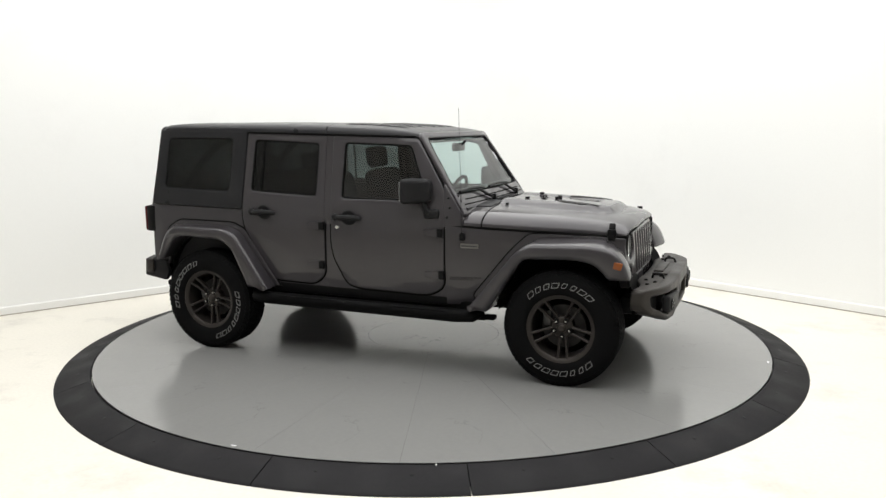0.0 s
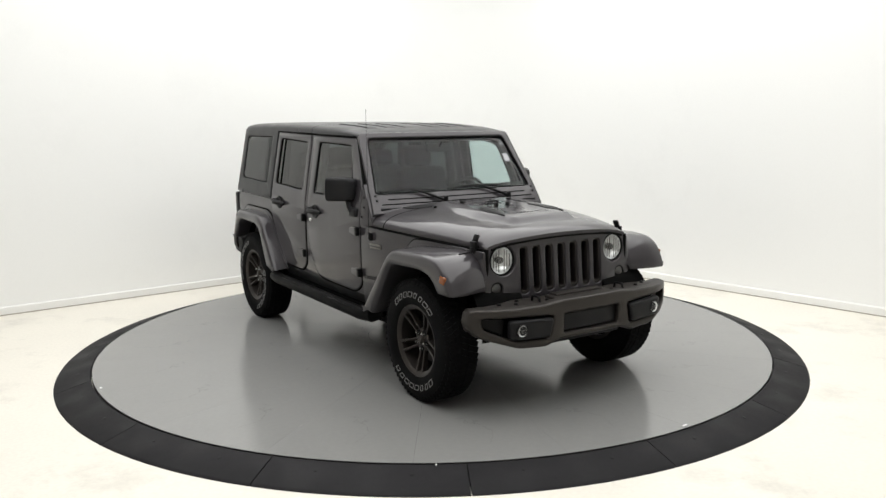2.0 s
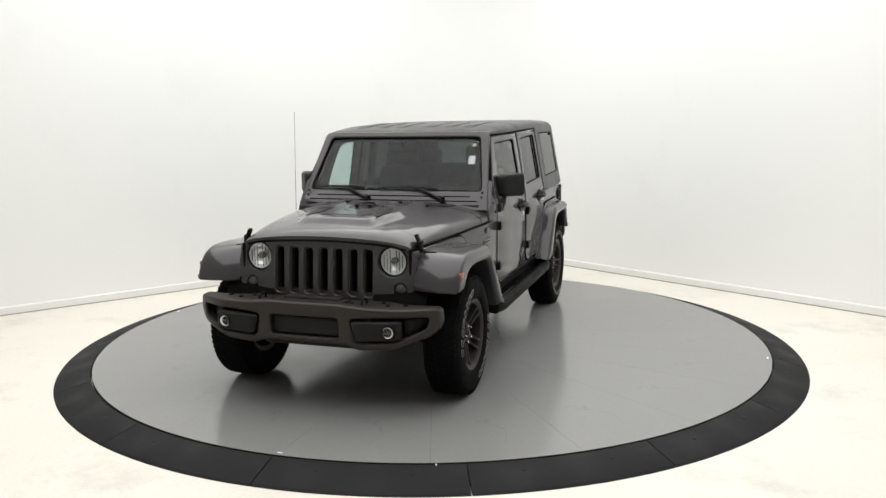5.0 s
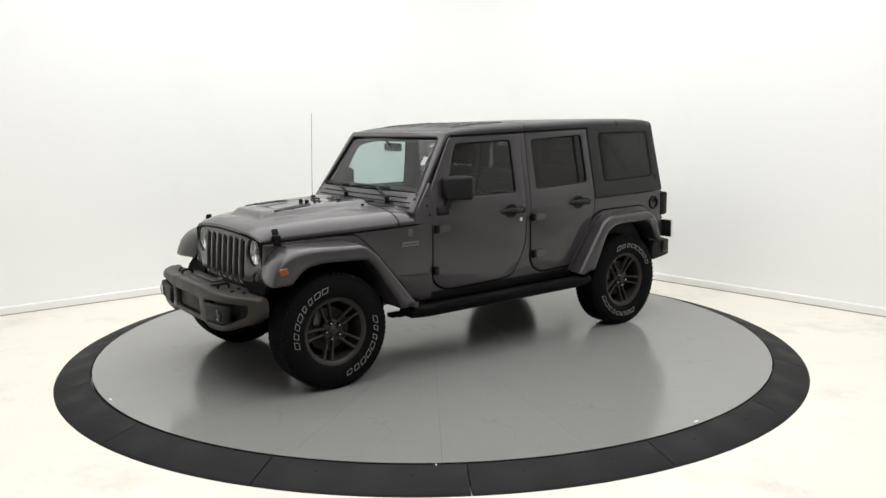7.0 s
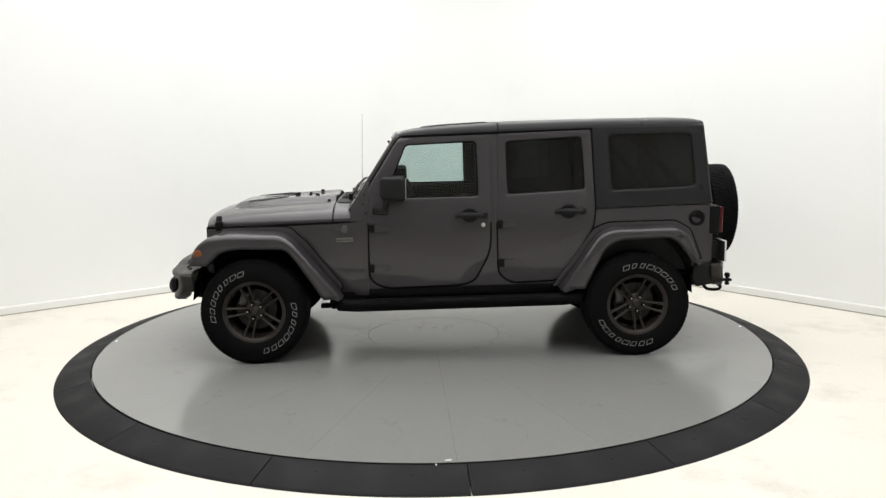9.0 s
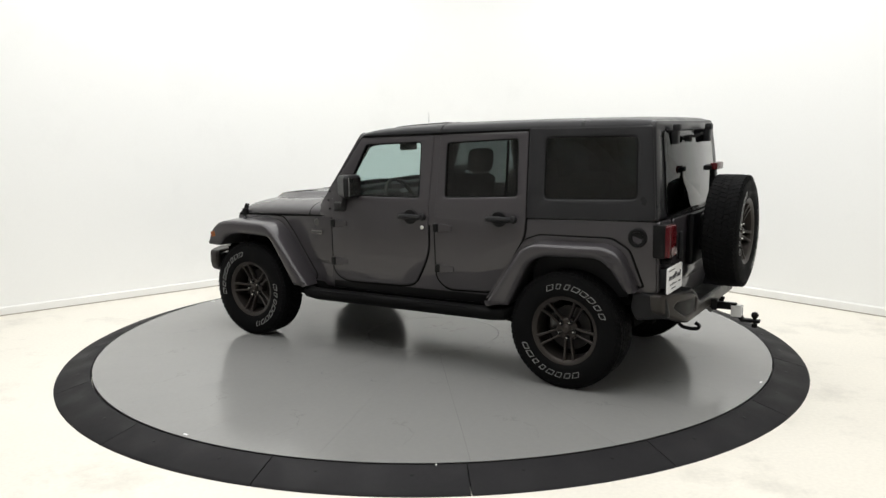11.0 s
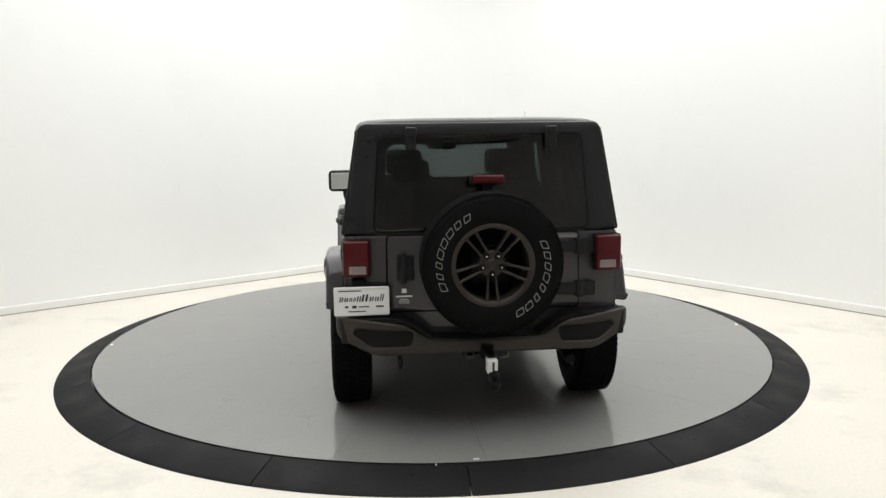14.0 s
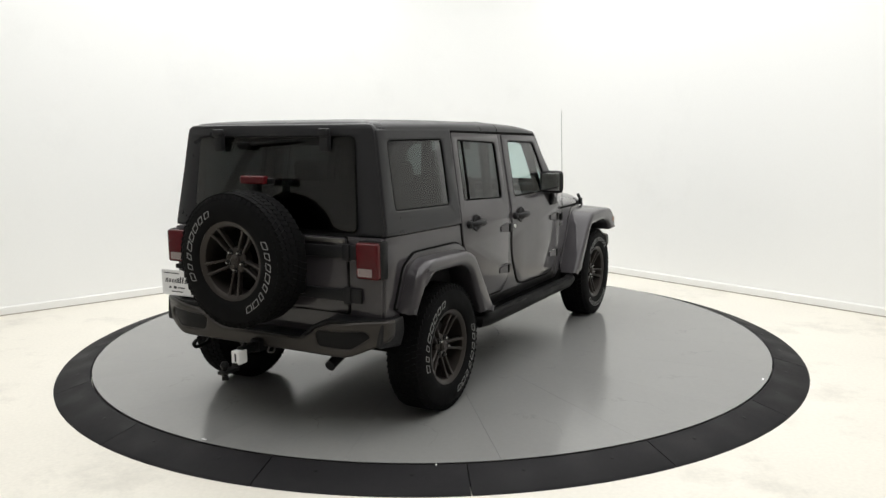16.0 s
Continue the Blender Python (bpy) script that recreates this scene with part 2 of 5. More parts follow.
def tube(pts, r, seg=10, squash=1.0):
    """A round bar along a polyline; r is one radius or one per point."""
    pts = [Vector(p) for p in pts]
    rs = r if isinstance(r, (list, tuple)) else [r] * len(pts)
    rings, up = [], None
    for i, p in enumerate(pts):
        d = (pts[min(i + 1, len(pts) - 1)] - pts[max(i - 1, 0)]).normalized()
        if up is None:
            up = Vector((0, 0, 1)) if abs(d.z) < 0.9 else Vector((1, 0, 0))
        side = d.cross(up).normalized()
        up = side.cross(d).normalized()
        rings.append([p + rs[i] * (math.cos(2 * math.pi * j / seg) * side + squash * math.sin(2 * math.pi * j / seg) * up) for j in range(seg)])
    return loft(rings)


def arc_pts(pts, n=6):
    """A smooth line through the points (Catmull-Rom)."""
    P = [Vector(p) for p in pts]
    out = []
    for i in range(len(P) - 1):
        a, b, c, d = P[max(i - 1, 0)], P[i], P[i + 1], P[min(i + 2, len(P) - 1)]
        for j in range(n):
            t = j / n
            out.append(0.5 * (2 * b + (c - a) * t + (2 * a - 5 * b + 4 * c - d) * t * t + (3 * b - a - 3 * c + d) * t ** 3))
    out.append(P[-1])
    return out


def lerp_table(x, table):
    for (a, u), (b, v) in zip(table, table[1:]):
        if x <= b:
            return u + (v - u) * max(0.0, min(1.0, (x - a) / (b - a)))
    return table[-1][1]


def smooth01(x):
    x = max(0.0, min(1.0, x))
    return x * x * (3 - 2 * x)


# ---- the room: two walls that meet behind the turntable, and the added, unseen sides behind the camera ----
FLOOR_Z = -0.072
CORNER = Vector((0.6194, 5.1433))
LEFT_AWAY, RIGHT_AWAY = Vector((-0.7919, -0.6107)), Vector((0.6398, -0.7685))


def room():
    bm = bmesh.new()
    bmesh.ops.create_grid(bm, x_segments=2, y_segments=2, size=16)
    floor = new("floor", finish(bm, FLOOR, "floor"))
    floor.location = (0, -4, FLOOR_Z)
    tagged(floor, "cream white painted concrete floor with faint stains", "floor", kind="structure")
    size_l, size_r = 14.0, 14.0
    far_l, far_r = CORNER + LEFT_AWAY * size_l, CORNER + RIGHT_AWAY * size_r
    back = far_l + RIGHT_AWAY * size_r
    # a soft cove joins the two walls in view
    a, b = CORNER + LEFT_AWAY * 1.1, CORNER + RIGHT_AWAY * 1.1
    cove = [a * (1 - t) ** 2 + CORNER * 2 * t * (1 - t) + b * t * t for t in [i / 10 for i in range(11)]]
    run = [far_l] + cove + [far_r]

    def wall(name, line, label):
        inner = [Vector((p.x, p.y)) for p in line]
        outer = []
        for i, p in enumerate(inner):
            d = (inner[min(i + 1, len(inner) - 1)] - inner[max(i - 1, 0)]).normalized()
            nrm = Vector((-d.y, d.x))
            if nrm.dot(p - Vector((0, -3.0))) < 0:
                nrm = -nrm
            outer.append(p + nrm * 0.15)
        rings = [[(p.x, p.y, FLOOR_Z - 0.02), (q.x, q.y, FLOOR_Z - 0.02), (q.x, q.y, 4.6), (p.x, p.y, 4.6)] for p, q in zip(inner, outer)]
        w = new(name, finish(loft(rings), WALL, name, 40))
        return tagged(w, label, "wall", kind="structure")

    wall("wall_north", run, "unseen white wall added to close the room behind the camera with a rounded corner")
    # out of view: white walls added to close the room and return light
    wall("wall_west", [far_l, back], "unseen white wall added to close the room behind the camera")
    wall("wall_east", [far_r, back], "unseen white wall added to close the room behind the camera")
    rings = []
    for i, p in enumerate(run):
        d = (run[min(i + 1, len(run) - 1)] - run[max(i - 1, 0)]).normalized()
        nrm = Vector((d.y, -d.x))
        if nrm.dot(Vector((0, -3.0)) - p) < 0:
            nrm = -nrm
        q = p + nrm * 0.016
        e = p + nrm * 0.008
        rings.append([(p.x, p.y, FLOOR_Z), (q.x, q.y, FLOOR_Z), (q.x, q.y, FLOOR_Z + 0.076), (e.x, e.y, FLOOR_Z + 0.088), (p.x, p.y, FLOOR_Z + 0.088)])
    tagged(new("baseboard", finish(loft(rings), SKIRT, "baseboard", 30)), "white painted skirting board along the wall", "baseboard", kind="structure")
    # thin dark strip along the skirting foot; its colour draws the gap's shadow
    rings = []
    for i, p in enumerate(run):
        d = (run[min(i + 1, len(run) - 1)] - run[max(i - 1, 0)]).normalized()
        nrm = Vector((d.y, -d.x))
        if nrm.dot(Vector((0, -3.0)) - p) < 0:
            nrm = -nrm
        a, b = p + nrm * 0.0162, p + nrm * 0.030
        rings.append([(a.x, a.y, FLOOR_Z + 0.001), (b.x, b.y, FLOOR_Z + 0.001), (b.x, b.y, FLOOR_Z + 0.0025), (a.x, a.y, FLOOR_Z + 0.009)])
    tagged(new("trim", finish(loft(rings), FOOT_SHADE, "trim", 30)), "grey-brown strip painted as the shadow line at the foot of the skirting", "trim", kind="structure")
    # out of view as well: a white sheet added overhead for bounce
    bm = bmesh.new()
    bmesh.ops.create_grid(bm, x_segments=1, y_segments=1, size=16)
    c = new("ceiling", finish(bm, CEIL, "ceiling"))
    c.location = (0, -4, 4.5)
    tagged(c, "unseen white ceiling added to bounce light", "ceiling", kind="structure")


room()


# ---- the turntable and its ramp ----
R_DECK = 2.7525


def turntable():
    top = tagged(new("turntable"), "round grey glossy painted turntable of wedge panels", "turntable")
    part("base", lathe([(0, -0.05), (R_DECK - 0.004, -0.05), (R_DECK - 0.004, -0.0035), (0, -0.0035)], 128), PIT, top)
    part("rim_band", lathe([(R_DECK - 0.006, -0.004), (R_DECK, -0.004), (R_DECK, -0.045), (R_DECK - 0.006, -0.045)], 160, closed=True), DULL_STEEL, top)
    part("hub_plate", lathe([(0, -0.003), (0.568, -0.003), (0.568, -0.001), (0.567, 0.0), (0, 0.0)], 72), DECK, top)
    gap, n = 0.0005, 9
    w = 2 * math.pi / 20
    bm = bmesh.new()
    rows = []
    for z in (0.0, -0.003):
        inner, outer = [], []
        for i in range(n + 1):
            for r, row in ((0.5705, inner), (R_DECK, outer)):
                g = gap / r
                a = g + (w - 2 * g) * i / n
                row.append(bm.verts.new((r * math.cos(a), r * math.sin(a), z)))
        rows.append((inner, outer))
    (i0, o0), (i1, o1) = rows
    for k in range(n):
        bm.faces.new((i0[k], o0[k], o0[k + 1], i0[k + 1]))
        bm.faces.new((o0[k], o1[k], o1[k + 1], o0[k + 1]))
        bm.faces.new((i0[k], i1[k], i1[k + 1], i0[k + 1]))
    bm.faces.new((i0[0], i1[0], o1[0], o0[0]))
    bm.faces.new((i0[n], i1[n], o1[n], o0[n]))
    me = finish(bm, DECK, "panel")
    chip = finish(box(0, 0, 0.0006, 0.012, 0.034, 0.0012, 0), PLATE_WHITE, "edge_mark")
    for a in (-92, 90, 179.8, 1):
        share("edge_mark", chip, top, pose(0, 0, 0, 0, 0, a) @ pose(R_DECK - 0.03, 0, 0), "small white paint mark at the rim")
    for k in range(20):
        share("panel", me, top, pose(0, 0, 0, 0, 0, 1 + 18 * k))
    return top


DISC = turntable()


def ramp():
    """Sixteen rubber wedges that slope from the deck down to the floor."""
    top = tagged(new("turntable_ramp"), "black rubber ramp ring of wedge segments round the turntable", "ramp")
    prof = [(2.761, FLOOR_Z), (2.761, -0.010), (2.7665, -0.004), (2.7755, -0.003), (2.992, -0.058), (3.009, -0.066), (3.014, FLOOR_Z)]
    w, n = math.radians(22.5), 8
    g = 0.0011
    rings = []
    for i in range(n + 1):
        a = g + (w - 2 * g) * i / n
        rings.append([(r * math.cos(a), r * math.sin(a), z) for r, z in prof])
    me = finish(loft(rings), RAMP, "segment")
    bolt = finish(lathe([(0.011, 0), (0.011, 0.002), (0.006, 0.003), (0, 0.003)], 10), SATIN, "bolt")
    for k in range(16):
        s = share("segment", me, top, pose(0, 0, 0, 0, 0, -86.5 + 22.5 * k))
        for a in (6.0, 16.5):
            q = math.radians(a)
            share("bolt", bolt, s, Matrix.Translation((2.852 * math.cos(q), 2.852 * math.sin(q), -0.0232)) @ pose(0, 0, 0, 0, 0, a) @ pose(0, 0, 0, 0, 14.7, 0))
    part("ramp_chip", box(0.004, -2.7725, -0.0015, 0.008, 0.02, 0.003, 0), PLATE_WHITE, top)
    top.location = (0.004, 0.046, 0)
    return top


ramp()


# ---- the car: x forward, y to its left, z up; origin on the deck midway between the axles ----
def side_y(x, z):
    """Half width of the body at a place on its flank."""
    p = lerp_table(z, [(0.45, 0.795), (0.6, 0.808), (0.8, 0.818), (1.0, 0.820), (1.12, 0.818), (1.2, 0.811), (1.72, 0.725), (1.85, 0.703)])
    if x > -0.1 and z > 1.3:
        p -= 0.026 * min(1.0, (x + 0.1) / 0.45) * min(1.0, (z - 1.3) / 0.42)
    if x < -1.15:
        p *= 1 - 0.006 * (-1.15 - x) / 0.9
    elif x > 0.6:
        p *= 1 - 0.192 * (x - 0.6)
    return p


Z_CUTS = [0.6, 0.8, 1.0, 1.12, 1.2, 1.3, 1.4, 1.5, 1.6, 1.72]


def flank(outline, holes, s, depth=0.03, off=0.0, bevel=0.005, cuts=True, res=1):
    """A plate given in (x, z), laid on the flank s (+1 left, -1 right), its outer face off metres proud."""
    bm = plate(outline, holes, depth, bevel, res)
    if cuts:
        cut(bm, 1, Z_CUTS)
        cut(bm, 0, [-1.9, -1.65, -1.4, -1.15, -0.1, 0.15, 0.6, 1.0, 1.4])
    return warp(bm, lambda x, z, d: (x, s * (side_y(x, z) + d - depth + off), z))


def grow(pts, d):
    """A polygon moved outwards by d."""
    k = len(pts)
    area2 = sum(pts[i][0] * pts[(i + 1) % k][1] - pts[(i + 1) % k][0] * pts[i][1] for i in range(k))
    sg = 1 if area2 > 0 else -1
    out = []
    for i in range(k):
        a, p, b = Vector(pts[i - 1]), Vector(pts[i]), Vector(pts[(i + 1) % k])
        u, v = (p - a), (b - p)
        if u.length < 1e-7 or v.length < 1e-7:
            out.append(tuple(p))
            continue
        u, v = u.normalized(), v.normalized()
        n1, n2 = Vector((u.y, -u.x)) * sg, Vector((v.y, -v.x)) * sg
        m = n1 + n2
        m = m / max(0.35, m.length_squared) * 2 if m.length > 1e-6 else n1
        out.append((p.x + m.x * d, p.y + m.y * d))
    return out


CAR = tagged(new("off_road_car"), "dark grey metallic four-door off-road car with black hardtop, bronze wheels", "car")

# front and rear doors
FD = rounded([(0.592, 1.085), (0.590, 1.335), (0.352, 1.708), (-0.342, 1.728), (-0.338, 0.835), (-0.212, 0.602), (-0.10, 0.574), (0.47, 0.560), (0.590, 0.625)],
             [0.01, 0.05, 0.03, 0.02, 0.10, 0.08, 0.06, 0.10, 0.08])
FW = rounded([(0.470, 1.252), (0.305, 1.655), (-0.238, 1.678), (-0.250, 1.258)], [0.03, 0.03, 0.035, 0.03])
RD = rounded([(-0.401, 1.730), (-1.122, 1.758), (-1.147, 1.150), (-1.137, 1.020), (-0.895, 0.600), (-0.50, 0.586), (-0.404, 0.66), (-0.395, 1.114)],
             [0.02, 0.03, 0.02, 0.10, 0.08, 0.10, 0.06, 0.0])
RW = rounded([(-0.462, 1.672), (-1.050, 1.703), (-1.072, 1.298), (-0.472, 1.268)], 0.035)


def door(s, name, outline, hole, pane_mat, hinges, handle):
    d = part(name, flank(outline, [hole], s, 0.036, 0.010, 0.007, res=2), PAINT, CAR)
    part("door_seal", flank(grow(outline, 0.0115), [grow(hole, 0.012)], s, 0.022, 0.0035, 0.001), SEAL, d)
    pane("window_pane", flank(grow(hole, 0.008), [], s, 0.005, -0.001, 0.0), pane_mat, (0, s, 0), d)
    part("window_seal", flank(grow(hole, 0.003), [grow(hole, -0.009)], s, 0.022, 0.007, 0.002), SEAL, d, "black rubber window seal")
    for hx, hz in hinges:
        y = side_y(hx, hz) + 0.01
        hb = box(hx + 0.015, s * (y + 0.008), hz, 0.042, 0.034, 0.062, 0.006)
        leaf = loft([[(hx, s * (y - 0.004), hz - 0.036), (hx, s * (y + 0.018), hz - 0.032), (hx, s * (y + 0.018), hz + 0.032), (hx, s * (y - 0.004), hz + 0.036)],
                     [(hx - 0.118, s * (y - 0.004), hz - 0.022), (hx - 0.118, s * (y + 0.006), hz - 0.018), (hx - 0.118, s * (y + 0.006), hz + 0.018), (hx - 0.118, s * (y - 0.004), hz + 0.022)]])
        h = part("hinge", leaf, PAINT, d)
        part("hinge_pin", join(hb), SATIN, d, "black hinge knuckle")
    x, z = handle
    y = side_y(x, z) + 0.01
    cup = lathe([(0.0, 0.001), (0.060, 0.001), (0.064, 0.006), (0.058, 0.010), (0.034, 0.005), (0.0, 0.004)], 24)
    bmesh.ops.transform(cup, verts=cup.verts, matrix=Matrix.Translation((x + 0.005, s * y, z)) @ pose(0, 0, 0, -90 * s) @ Matrix.Diagonal((1.0, 0.9, 1, 1)))
    part("handle_cup", cup, PLASTIC, d)
    grip = tube([(x + 0.105, s * (y + 0.006), z - 0.008), (x + 0.07, s * (y + 0.032), z), (x, s * (y + 0.038), z + 0.002), (x - 0.06, s * (y + 0.036), z), (x - 0.10, s * (y + 0.008), z)],
                [0.015, 0.020, 0.022, 0.020, 0.018], 10)
    part("handle", grip, PLASTIC, d, "black pull handle")
    knob = lathe([(0.0, 0.03), (0.018, 0.03), (0.026, 0.022), (0.027, 0.0)], 18)
    bmesh.ops.transform(knob, verts=knob.verts, matrix=Matrix.Translation((x - 0.108, s * y, z)) @ pose(0, 0, 0, -90 * s))
    part("latch_button", knob, PLASTIC, d)
    return d


for s in (1, -1):
    d = door(s, "front_door", FD, FW, (DOOR_GLASS, SCREEN_INNER), [(0.552, 1.028), (0.558, 0.718)], (-0.185, 1.118))
    lock = lathe([(0.0, 0.004), (0.013, 0.004), (0.016, 0.0)], 16)
    bmesh.ops.transform(lock, verts=lock.verts, matrix=Matrix.Translation((-0.284, s * (side_y(-0.284, 1.04) + 0.010), 1.04)) @ pose(0, 0, 0, -90 * s))
    part("lock", lock, STEEL, d, "bright key lock")
    d = door(s, "rear_door", RD, RW, (DARK_GLASS, DARK_INNER), [(-0.430, 1.045), (-0.440, 0.742)], (-0.945, 1.137))
    part("window_divider", flank([(-0.955, 1.70), (-0.970, 1.70), (-0.988, 1.28), (-0.973, 1.28)], [], s, 0.014, 0.006, 0.002), SEAL, d)

# body tub: flanks, rear, floor, cowl
TUB = rounded([(1.30, 1.062), (0.60, 1.090), (-1.16, 1.150), (-2.062, 1.172), (-2.075, 0.70), (-1.93, 0.66), (-1.85, 0.93), (-1.75, 0.985), (-1.25, 0.97), (-1.14, 0.90),
               (-0.86, 0.515), (0.80, 0.500), (1.16, 0.93), (1.30, 0.97)], 0.02, 2)
for s in (1, -1):
    part("body_side", flank(TUB, [], s, 0.05, 0.0, 0.006), PAINT, CAR)
    part("door_pillar", flank([(-0.336, 1.06), (-0.336, 1.745), (-0.408, 1.745), (-0.408, 1.06)], [], s, 0.05, 0.004, 0.003), PAINT, CAR)
    # sill seam and the panel between front flare and door
    part("sill", flank(rounded([(0.84, 0.552), (-0.92, 0.578), (-0.88, 0.505), (0.80, 0.488)], 0.012, 2), [], s, 0.06, 0.001, 0.004), SATIN, CAR)
    part("front_fender", flank(rounded([(1.86, 1.012), (0.60, 1.078), (0.602, 0.50), (0.80, 0.50), (1.16, 0.93), (1.86, 0.95)], 0.01, 2), [], s, 0.045, 0.006, 0.005), PAINT, CAR)
    # flares
    fl = rounded([(1.945, 0.772), (1.915, 0.862), (1.865, 0.938), (1.785, 0.985), (1.65, 1.000), (1.245, 0.990), (1.150, 0.925), (0.795, 0.500), (0.945, 0.492), (1.172, 0.832), (1.222, 0.882),
                  (1.58, 0.893), (1.71, 0.866), (1.800, 0.770)], [0.02, 0.05, 0.05, 0.05, 0.06, 0.06, 0.06, 0.01, 0.01, 0.05, 0.05, 0.06, 0.05, 0.01], 3)
    bm = plate(fl, [], 0.325, 0.034, 3)
    cut(bm, 2, [0.12, 0.20])
    warp(bm, lambda x, z, d: (x - 0.05 * max(0.0, (0.2 - d) / 0.2) * (x > 1.75), s * (0.615 + d), z + (0.018 * max(0.0, 0.30 - d) / 0.30 if z > 0.78 and x > 1.1 else 0.0)))
    f = part("front_flare", bm, PAINT, CAR)
    am = box(1.862, s * 0.932, 0.872, 0.060, 0.022, 0.052, 0.0105, 4, pose(0, 0, 0, 0, 12, 0))
    part("side_marker", am, AMBER, f, "amber side marker lens")
    rl = rounded([(-0.868, 0.530), (-1.158, 0.955), (-1.255, 0.998), (-1.765, 1.010), (-1.860, 0.955), (-1.965, 0.715), (-1.895, 0.722), (-1.783, 0.880), (-1.708, 0.925), (-1.318, 0.912),
                  (-1.212, 0.852), (-1.060, 0.540)], [0.01, 0.06, 0.05, 0.05, 0.06, 0.01, 0.01, 0.05, 0.05, 0.05, 0.05, 0.01], 3)
    bm = plate(rl, [], 0.24, 0.034, 3)
    warp(bm, lambda x, z, d: (x, s * (0.70 + d - (0.012 if x < -1.8 else 0)), z + 0.022 * max(0.0, 0.22 - d) / 0.22))
    part("rear_flare", bm, PAINT, CAR)
    # black lip between flare and body
    lip = rounded([(-0.825, 0.55), (-1.135, 0.995), (-1.245, 1.040), (-1.775, 1.048), (-1.892, 0.98), (-1.985, 0.75), (-1.925, 0.75), (-1.845, 0.945), (-1.755, 0.995),
                   (-1.255, 0.982), (-1.165, 0.93), (-0.88, 0.55)], [0.01, 0.03, 0.03, 0.03, 0.03, 0.01, 0.01, 0.03, 0.03, 0.03, 0.03, 0.01], 2)
    part("flare_base", flank(lip, [], s, 0.02, 0.014, 0.004), PAINT, f)
    part("flare_gasket", flank(grow(lip, 0.010), [], s, 0.02, 0.009, 0.002), SEAL, f, "black rubber gasket along the body")
    lip = rounded([(0.80, 0.575), (1.075, 0.915), (1.20, 1.032), (1.34, 1.036), (1.72, 1.022), (1.72, 0.95), (1.2, 0.93), (0.84, 0.52)], 0.03, 2)
    part("flare_base", flank(lip, [], s, 0.02, 0.012, 0.004), PAINT, f)
    lip = rounded([(0.80, 0.575), (1.075, 0.915), (1.20, 1.032), (1.34, 1.036), (1.58, 1.028), (1.58, 0.95), (1.2, 0.93), (0.84, 0.52)], 0.03, 2)
    part("flare_gasket", flank(grow(lip, 0.009), [], s, 0.02, 0.0085, 0.002), SEAL, f, "black rubber gasket along the body")
    # wheel houses
    for cx, w in ((1.4735, 0.50), (-1.4735, 0.46)):
        pts = [(cx + w * math.cos(a), 0.47 + 0.50 * math.sin(a)) for a in [math.pi * i / 12 for i in range(13)]]
        rings = [[(x, s * y, min(z, 0.905) if cx > 0 else min(z, 0.93)) for x, z in pts] for y in (0.36, 0.72 if cx > 0 else 0.80)]
        hs = loft(rings, caps=False, closed=False)
        hs.faces.new([v for v in hs.verts if abs(v.co.y) < 0.37])
        part("wheel_housing", hs, UNDER, CAR)
    # fuel filler only on the left flank
    if s > 0:
        cap = lathe([(0.0, -0.004), (0.036, -0.004), (0.040, 0.006), (0.056, 0.010), (0.062, 0.006), (0.064, -0.004)], 28)
        bmesh.ops.transform(cap, verts=cap.verts, matrix=Matrix.Translation((-1.945, side_y(-1.945, 1.066) + 0.004, 1.066)) @ pose(0, 0, 0, -90))
        part("fuel_filler", cap, SATIN, CAR, "round black fuel filler")
    # badges and a row of raised print
    b = flank(rounded([(0.845, 0.953), (0.715, 0.957), (0.715, 0.923), (0.845, 0.920)], 0.004, 1), [], s, 0.005, 0.012, 0.001)
    part("badge", b, SILVER, CAR, "silver bar badge")
    b = flank(rounded([(0.838, 0.940), (0.722, 0.944), (0.722, 0.935), (0.838, 0.931)], 0.002, 1), [], s, 0.003, 0.0145, 0.0006)
    part("badge_bar", b, INK, CAR)
    if s > 0:
        rd = lathe([(0.0, 0.003), (0.028, 0.003), (0.031, 0.0)], 20)
        bmesh.ops.transform(rd, verts=rd.verts, matrix=Matrix.Translation((0.775, side_y(0.775, 1.02) + 0.006, 1.02)) @ pose(0, 0, 0, -90))
        part("round_badge", rd, DULL_STEEL, CAR)
    for z, a, bb in ((0.705, 0.86, 0.63), (0.690, 0.80, 0.63)):
        x = a
        k = 0
        while x > bb:
            w = (0.018, 0.024, 0.015)[k % 3]
            part("print_bar", flank([(x, z + 0.005), (x - w, z + 0.005), (x - w, z - 0.005), (x, z - 0.005)], [], s, 0.003, 0.0075, 0.0), SCRIPT_GREY, CAR)
            x -= w + 0.007
            k += 1

# rear panel and tailgate
def rear_face(outline, holes, depth, x0, bevel=0.005, lean=0.0):
    """A plate given in (y, z) whose outer face looks backwards at x0."""
    bm = plate(outline, holes, depth, bevel)
    return warp(bm, lambda y, z, d: (x0 - d + lean * (z - 1.17), y, z))


part("rear_panel", rear_face(rounded([(0.806, 1.172), (-0.806, 1.172), (-0.788, 0.55), (0.788, 0.55)], 0.02), [], 0.04, -2.045, 0.012), PAINT, CAR)
GATE = part("tailgate", rear_face(rounded([(0.556, 1.168), (-0.566, 1.168), (-0.572, 0.725), (0.562, 0.725)], 0.025), [], 0.03, -2.070, 0.006), PAINT, CAR)
part("tailgate_seal", rear_face(rounded([(0.565, 1.176), (-0.575, 1.176), (-0.581, 0.716), (0.571, 0.716)], 0.028), [], 0.012, -2.076, 0.002), SEAL, GATE)
